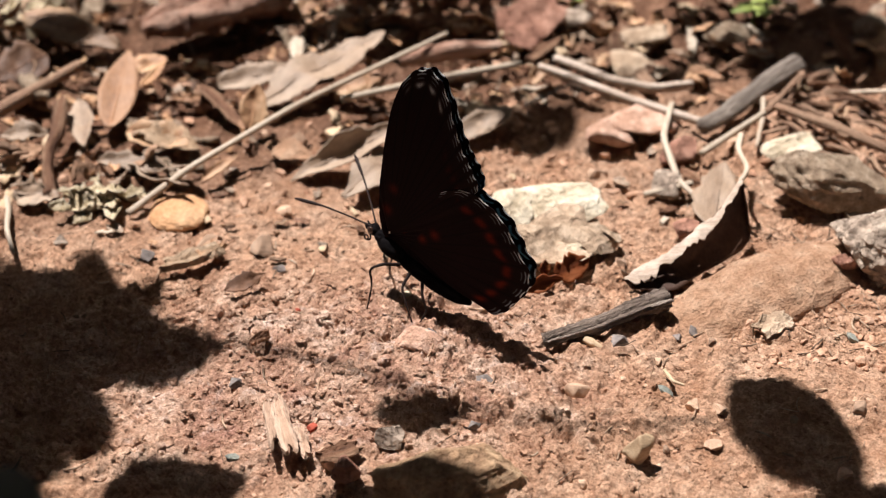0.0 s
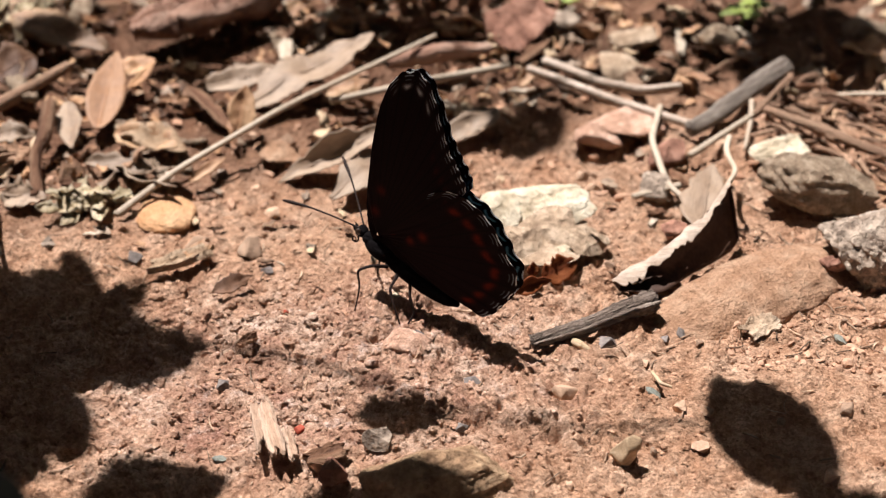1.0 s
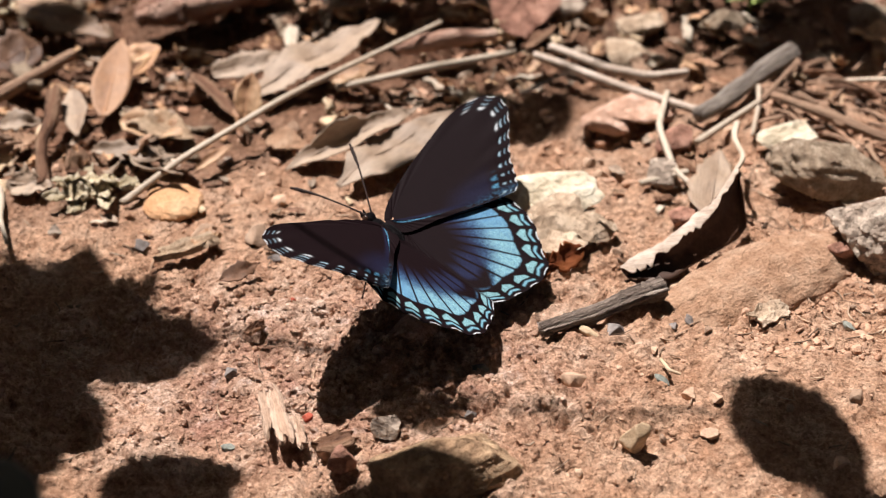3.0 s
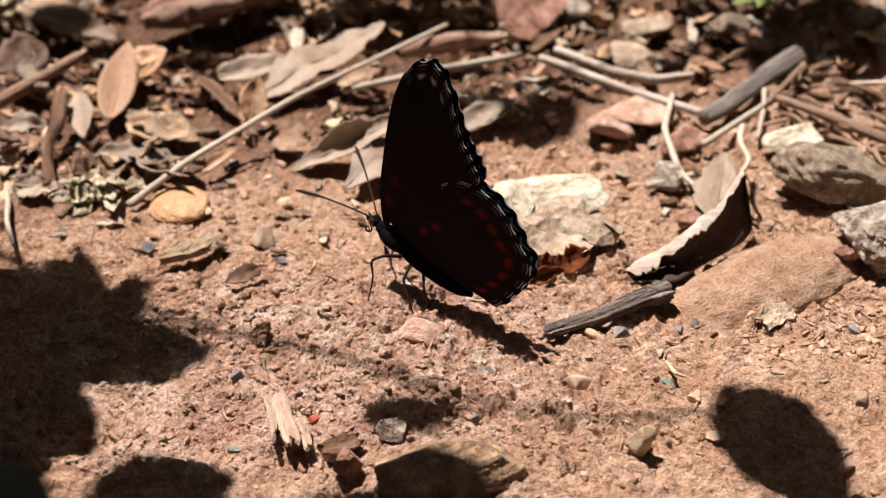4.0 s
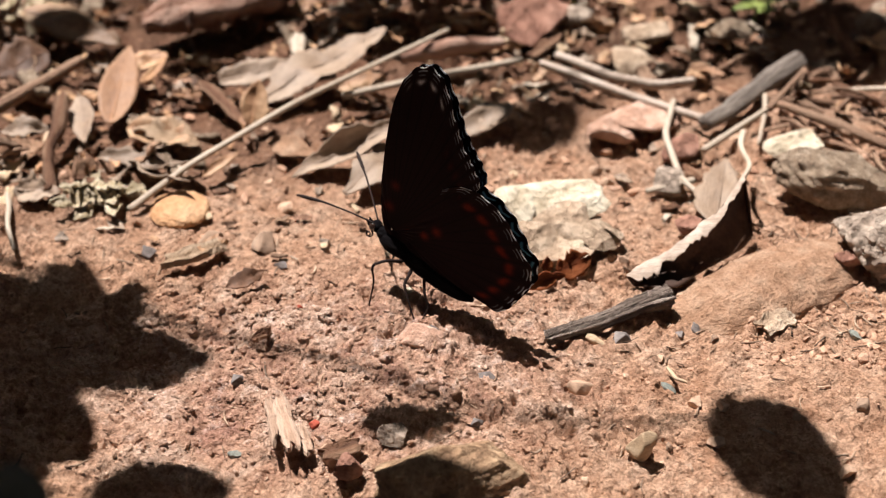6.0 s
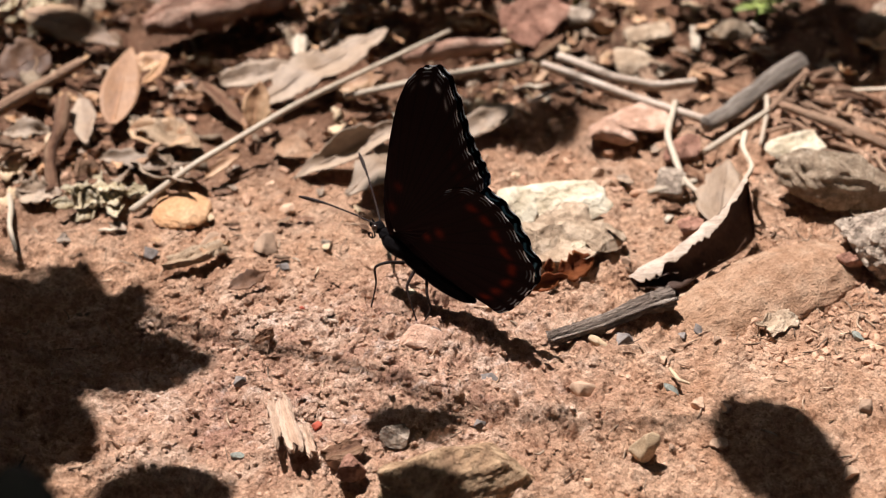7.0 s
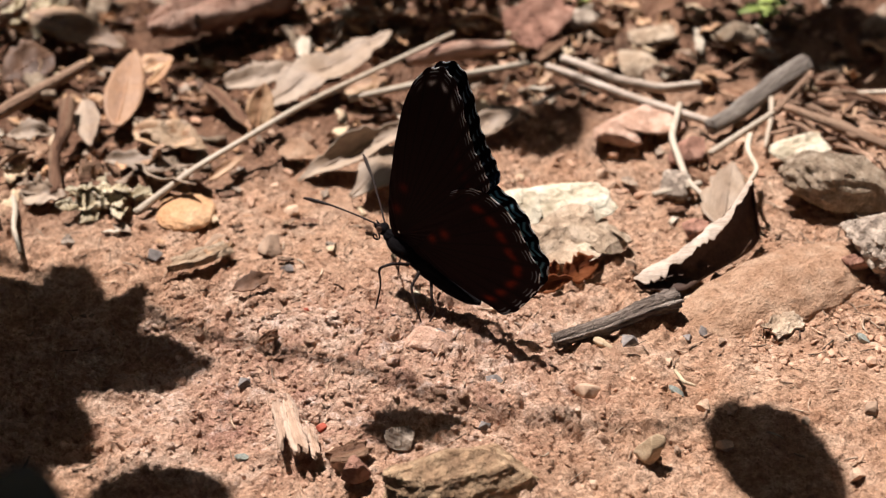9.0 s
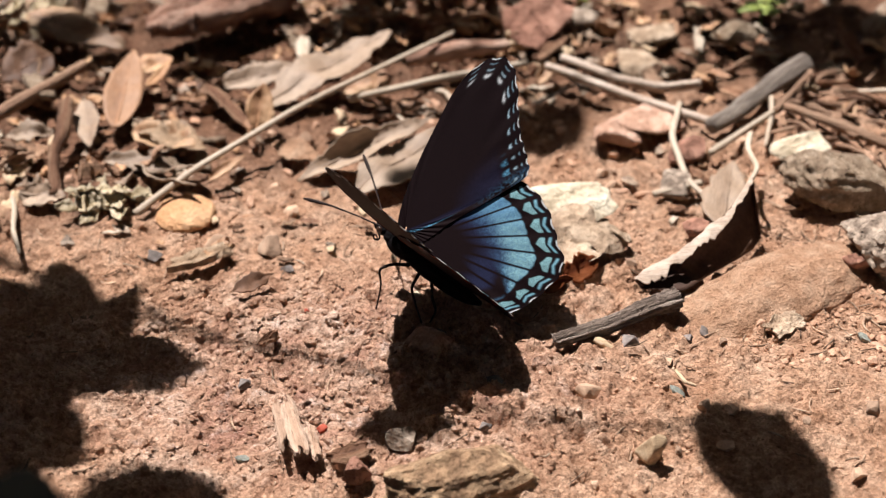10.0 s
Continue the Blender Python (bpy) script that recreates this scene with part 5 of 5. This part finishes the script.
    while n < 700:
        x, y = rng.uniform(-150, 22), rng.uniform(14, 140)
        if y < 26 + 0.30 * (x + 100) * (x > -100) + 6 * math.sin(x / 7) or openness(x, y) < 0.8:
            n += 0.3
            continue
        (v, f), mat = raw[int(rng.integers(len(raw)))]
        at = mm(x, y, on(x, y) + 0.8 + rng.uniform(0, 3.5), rng.normal(0, 28), rng.normal(0, 20), rng.uniform(0, 360))
        heaps.setdefault(mat.name, (mat, []))[1].append(moved((np.asarray(v) * rng.uniform(0.2, 0.5), f), at))
        n += 1
    for mat, bits in heaps.values():
        thing("litter_fragments", joined(*bits), mat, mm(0, 0, 0), "small broken leaf and bark fragments in litter", "litter", kind="stuff", smooth=False)
    n = 0
    while n < 300:
        x, y = rng.uniform(20, 165), rng.uniform(30, 172)
        if y < 74 - 0.25 * (x - 20) + 8 * math.sin(x / 7) + rng.normal(0, 6):
            continue
        if openness(x, y) < 1:
            continue
        drop(x, y, rng.uniform(0, 3.0), 0.3, rng.uniform(0.45, 0.9))
        n += 1
    for x, y in zip(rng.uniform(40, 118, 60), rng.uniform(8, 62, 60)):
        drop(x, y, 0.3, 0.15, rng.uniform(0.25, 0.5))
    for x, y in zip(rng.uniform(-92, 20, 40), rng.uniform(-5, 34, 40)):
        drop(x, y, 0.2, 0.12, rng.uniform(0.2, 0.4))


def twig_tangle():
    """Thin broken twigs strewn behind the brown stone."""
    rng = np.random.default_rng(88)
    meshes = []
    for k in range(6):
        n = rng.uniform(8, 22)
        meshes.append(made_mesh("twig", stick([(0, 0, 0), (n / 3, rng.uniform(-1.5, 1.5), 0.6), (n * 0.7, rng.uniform(-1.5, 1.5), 0.4), (n, 0, 0)], [0.5, 0.65, 0.4], 260 + k, 7, 16, 0.12), (TWIG_BROWN, BARK, TWIG_BROWN, TWIG_BROWN, BARK, TWIG_BROWN)[k]))
    for _ in range(64):
        x, y = rng.uniform(86, 128), rng.uniform(34, 84)
        ob = new("twig", meshes[int(rng.integers(6))])
        ob.matrix_world = mm(x, y, on(x, y) + rng.uniform(0.6, 4), rng.normal(0, 6), rng.normal(0, 7), rng.normal(-30, 60))
        tagged(ob, "thin broken brown twig in a tangle", "twig", "broken twigs behind the stone")


# ---- living plants ----
SLANT = (SUN.x / SUN.z, SUN.y / SUN.z)


def shrub():
    """A bush rooted beyond the litter; its leaves hang over the soil and shade it."""
    base = Vector((-310, 230, 0))
    b = new("shrub")
    b.matrix_world = mm(*base)
    tagged(b, "leafy green bush overhanging the soil, casting leaf shadows", "bush")
    rng = np.random.default_rng(9)
    meshes = [made_mesh("leaf", leaf(200 + k, 1.0, 0.56, ragged=0.05, crumple=0.02, thick=0.008, roll=0.3, tip=0.85, nu=14, nv=8), GREEN) for k in range(4)]
    swaying = []

    def local(x, y, z):
        return np.array((x, y, z)) - np.array(base)

    def over(sx, sy, z):
        """The place at height z whose shade falls on (sx, sy)."""
        return sx + SLANT[0] * z, sy + SLANT[1] * z, z

    def blade(sx, sy, length, width, turn, z, tilt=0.0):
        x, y, z = over(sx, sy, z)
        ob = new("leaf", meshes[int(rng.integers(4))])
        ob.parent = b
        m = mm(*local(x, y, z), tilt, rng.uniform(-10, 10), turn) @ mm(-length / 2, 0, 0)
        ob.matrix_basis = m @ Matrix.Diagonal((length, length, length * 1.0, 1)) @ Matrix.Diagonal((1, width / (0.56 * length), 1, 1))
        return ob

    def twig(shades, radii, seed):
        part("branch", stick([local(*over(*s)) for s in shades], radii, seed, 8, 34, 0.08), TWIG_BROWN, b, "slender brown branch")

    part("trunk", stick([(0, 0, -8), (6, -4, 120), (-4, 4, 330), (10, 0, 620)], [11, 9, 7, 4], 5, 12, 40, 0.08), BARK, b, "woody brown stem")
    twig([(-216, 112, 480), (-150, 30, 460), (-100, -10, 440), (-45, -34, 420), (-10, -51, 400), (25, -64, 360), (62, -56, 300), (66, -56, 244)], [4, 2.4, 1.6, 1.0, 0.9, 0.8, 0.6, 0.6], 6)
    twig([(-226, 112, 330), (-120, 120, 330), (-30, 112, 320), (30, 70, 310), (90, 100, 300)], [3, 1.2, 0.9, 0.8, 0.6], 7)
    twig([(-150, 30, 290), (-105, -40, 262), (-95, -80, 250), (-55, -90, 245), (5, -88, 240)], [1.4, 0.8, 0.6, 0.6, 0.5], 8)
    # over the bare soil
    for s in ((-87, -25, 54, 26, 93, 255), (-78, -25, 37, 17, 63, 255), (-73, -35, 44, 26, 2, 255), (-91, -52, 34, 24, 10, 256), (-82, -60, 33, 24, -37, 255), (-99, -16, 18, 30, 47, 255), (-55, -77, 28, 22, 20, 255), (-112, -38, 70, 44, 70, 262), (-112, -75, 50, 40, 20, 256),
              (-48, -89, 28, 18, 10, 248), (-7, -57, 21, 11, 10, 250),
              (-18, -84, 24, 16, -15, 244), (0, -91, 34, 15, 6, 244), (-93, -76, 36, 28, 10, 250)):
        swaying.append((blade(*s), 0.6))
    swaying.append((blade(66, -63, 42, 24, -62, 240), 1.0))
    swaying.append((blade(78, -88, 34, 22, -30, 238), 1.0))
    drifting = [(blade(-6, 27, 20, 13, 20, 330), ((0, 0, 0), (5.9, 0, 0), (6.8, -11, -9), (7.0, -10, -8), (7.4, -2, -2), (8.4, 0, 0), (8.8, -7, -2), (9.2, -9, -3), (9.4, -9, -4), (9.7, -5, -2), (10, -3, 0))),
                (blade(-7, -86, 34, 12, 4, 244), ((0, 0, 0), (5.5, 0, 0), (7.5, -4, -3), (10, -12, -6)))]
    # unseen leaves added to keep the sun off the weed leaf
    blade(-38, -172, 90, 60, 30, 300)
    blade(-44, -132, 60, 46, 80, 310)
    blade(-62, -126, 50, 40, 10, 306)
    # over the litter
    for s in ((24, 60, 32, 18, 60, 330), (8, 62, 26, 17, 10, 330), (102, 96, 46, 28, 50, 300), (80, 114, 30, 14, 10, 305), (118, 120, 50, 30, 80, 300), (-114, 96, 44, 18, 8, 330), (-70, 92, 40, 14, 4, 332),
               (-30, 112, 44, 22, 0, 320), (5, 116, 40, 22, 20, 318), (-12, 104, 34, 14, 8, 320), (112, 112, 62, 34, 75, 302), (118, 92, 34, 24, 80, 300), (72, 90, 26, 12, 30, 303)):
        blade(*s)
    # the rest of the crown, over ground out of view, added to block sky light
    n = 0
    while n < 460:
        sx, sy = rng.uniform(-520, 420), rng.uniform(-420, 520)
        if -165 < sx < 160 and -125 < sy < 175:
            continue
        length = rng.uniform(50, 95)
        blade(sx, sy, length, length * 0.58, rng.uniform(0, 360), rng.uniform(330, 640), rng.uniform(-35, 35))
        n += 1
    for k in range(9):
        a = 0.9 + k * 0.42
        far = (300 * math.cos(a), 300 * math.sin(a), 380 + 30 * k)
        part("branch", stick([(0, 0, 200 + 40 * k), (far[0] * 0.5, far[1] * 0.5, far[2] * 0.8 + 40), far], [5, 3, 1.2], 20 + k, 8, 22, 0.08), TWIG_BROWN, b, "slender brown branch")
    return swaying, drifting


def tree():
    """An unseen tree added behind the viewer; its low crown cuts the sky light but for gaps."""
    base = Vector((500, -620, 0))
    w = new("tree")
    w.matrix_world = mm(*base)
    tagged(w, "unseen low-branched tree, added so its dense green crown blocks sky light", "tree")
    part("trunk", stick([(0, 0, -15), (-20, 10, 420), (-60, 60, 900), (-90, 120, 1300)], [62, 52, 44, 30], 3, 16, 40, 0.06), BARK, w, "thick rough brown trunk")
    for k in range(9):
        a = k * 2.4
        end = (-500 + 620 * math.cos(a), 620 + 620 * math.sin(a), 900 + 60 * (k % 4))
        shade = [(base[0] + end[0] * f - SLANT[0] * 1000, base[1] + end[1] * f - SLANT[1] * 1000) for f in (0.25, 0.4, 0.5, 0.6, 0.7, 0.8, 0.9, 1.0)]
        if any(abs(p) < 260 and abs(q) < 260 for p, q in shade):
            continue
        part("limb", stick([(-60, 60, 900 - 30 * k), (end[0] * 0.5, end[1] * 0.5, 1020), end], [22, 14, 5], 30 + k, 10, 24, 0.08), BARK, w, "crooked brown limb")
    rng = np.random.default_rng(15)
    shape, quads = leaf(300, 1.0, 0.55, roll=0.4, arch=-0.4, ragged=0.05, crumple=0.02, thick=0.006, nu=8, nv=5)
    blades = []
    while len(blades) < 1750:
        d = rng.normal(size=3)
        d[2] = abs(d[2])
        d /= np.linalg.norm(d)
        p = d * rng.uniform(720, 1250) + (0, 0, 60)
        sx, sy = p[0] - SLANT[0] * p[2], p[1] - SLANT[1] * p[2]
        if -230 < sx < 230 and -190 < sy < 240:
            continue
        size = rng.uniform(90, 150)
        m = mm(*(p - np.array(base)), rng.uniform(-50, 50), rng.uniform(-50, 50), rng.uniform(0, 360))
        blades.append(moved((shape * size, quads), m))
    foliage = part("foliage", joined(*blades), GREEN, w, "dense mass of green leaves, added to block sky light")
    foliage["kind"] = "stuff"


def weeds():
    w = new("weed")
    w.matrix_world = mm(-64, -196, on(-64, -196))
    tagged(w, "dark green weed leaf close above the soil", "weed")
    part("stem", stick([(0, 0, -2), (4, 6, 30), (12, 12, 60), (17, 18, 80)], [1.1, 0.9, 0.7, 0.5], 61, 8, 20, 0.05), DARK_GREEN, w)
    blade = part("leaf", leaf(61, 33, 20, roll=0.6, arch=-0.5, ragged=0.05, crumple=0.5, nu=20, nv=10), DARK_GREEN, w)
    blade.matrix_basis = mm(12.5, 14, 78.5, 0, -8, 90)
    for x, y, s, seed in ((90.2, 113.7, 1.0, 71), (36.2, 125.9, 0.9, 72), (96.3, 123.4, 0.8, 73)):
        w = new("seedling")
        w.matrix_world = mm(x, y, on(x, y))
        tagged(w, "small yellow-green seedling among litter", "seedling")
        part("stem", stick([(0, 0, -1), (0.5, 0, 4 * s), (0, 0.5, 8 * s)], [0.6, 0.5, 0.4], seed, 7, 10, 0.05), SPROUT, w)
        for k in range(4):
            lf = part("leaf", leaf(seed + k, 8 * s, 5 * s, roll=0.6, arch=-0.8, ragged=0.05, crumple=0.2, nu=10, nv=6), SPROUT, w)
            lf.matrix_basis = mm(0, 0, (5 + k) * s, 0, -25, 90 * k + 20)


SWAYING, DRIFTING = shrub()
tree()
weeds()
litter()
twig_tangle()
placed_pebbles()
scattered_pebbles()

# ---- what moves ----
# seconds, degrees from upright of the left and the right forewing
BEATS = [(0, 5, -6), (1.7, 5, -6), (1.9, 9, -3), (2.0, 15, 1), (2.1, 25, 8), (2.2, 34, 15), (2.3, 45, 26), (2.4, 56, 43), (2.5, 67, 58),
         (2.6, 76, 71), (2.7, 77, 72), (3.0, 72, 66), (3.3, 40, 30), (3.6, 8, -2), (3.8, 5, -6), (5.0, 6, -7), (7.0, 5, -6), (8.0, 4, -5), (8.6, 3, -4), (9.0, 4, -2),
         (9.1, 9, 0), (9.2, 18, 4), (9.3, 31, 11), (9.4, 42, 20), (9.5, 53, 35), (9.6, 60, 50), (9.7, 61, 52), (9.8, 58, 49), (9.9, 54, 39), (10.0, 47, 33)]


def motions():
    for s in (1, -1):
        fore, hind = [], []
        for t, a_left, a_right in BEATS:
            a = a_left if s > 0 else a_right
            h = min(a + 0.3 * max(0, a - 50), 84) if s > 0 else min(a * 1.04, 80)
            fore.append((t, pose(0, s * 1.0 * MM, 0, -s * a)))
            hind.append((t, pose(0, s * 0.9 * MM, -0.6 * math.sin(radians(max(h, 0))) * MM, -s * h)))
        walk(WINGS["fore", s], fore)
        walk(WINGS["hind", s], hind)
    # the wind shifts the leaves that shade the soil
    for ob, share in SWAYING:
        m = ob.matrix_basis.copy()
        walk(ob, [(t, Matrix.Translation((x * share * MM, y * share * MM, 0)) @ m)
                  for t, x, y in ((0, 2, 0), (1, 0, 0), (2.5, 3.5, -2.5), (4.5, -3.5, -5), (7.5, -3, -6), (10, -8, -6.5))])
    for ob, drift in DRIFTING:
        m = ob.matrix_basis.copy()
        walk(ob, [(t, Matrix.Translation((x * MM, y * MM, 0)) @ m) for t, x, y in drift])
    root = {s: Vector((9.0, s * 0.7, -0.3)) * MM for s in (1, -1)}
    up_tip = {1: (-36.3, -4.3, 17.0), -1: (-22.7, 4.9, 22.0)}
    low_tip = {1: (-29.6, -18.3, 6.0), -1: (-22.1, 1.6, 21.0)}
    # both feelers dip each time the wings open
    flick = {1: [(9.1, (-36.8, -8.4, 15.0)), (9.2, (-34.3, -15.3, 9.0)), (9.3, (-26.8, -21.9, 4.0)), (9.4, (-21.5, -22.0, 3.0)), (9.5, (-28.8, -18.0, 5.0)), (9.6, (-36.0, -13.0, 10.0)), (9.7, (-37.4, -8.4, 13.0))],
             -1: [(9.1, (-21.0, 5.5, 21.0)), (9.2, (-20.3, -1.1, 18.0)), (9.3, (-18.3, -8.1, 12.0)), (9.4, (-16.3, -11.3, 8.0)), (9.5, (-18.3, -8.1, 12.0)), (9.6, (-19.9, -1.8, 18.0)), (9.7, (-20.3, 2.9, 21.0))]}
    for s in (1, -1):
        rows = []
        for t, low in ((0, 0), (1.7, 0), (2.4, 0), (7.1, 0), (7.3, 0.25), (7.5, 1), (7.7, 1.25), (7.9, 0.35), (8.2, 0), (9.0, 0)):
            rows.append((t, Vector(inside_of(*up_tip[s])).lerp(Vector(inside_of(*low_tip[s])), low)))
        dip = [p for t, p in flick[s]]
        rows += [(1.8 + 0.1 * k, Vector(inside_of(*dip[i]))) for k, i in enumerate((1, 4, 3, 2, 1, 0))]
        rows += [(t, Vector(inside_of(*p))) for t, p in flick[s]] + [(9.9, Vector(inside_of(*up_tip[s]))), (10, Vector(inside_of(*up_tip[s])))]
        rows = [(t, Matrix.Translation(root[s]) @ Vector((1, 0, 0)).rotation_difference(tip * MM - root[s]).to_matrix().to_4x4()) for t, tip in sorted(rows, key=lambda row: row[0])]
        walk(FEELERS[s], rows)


motions()
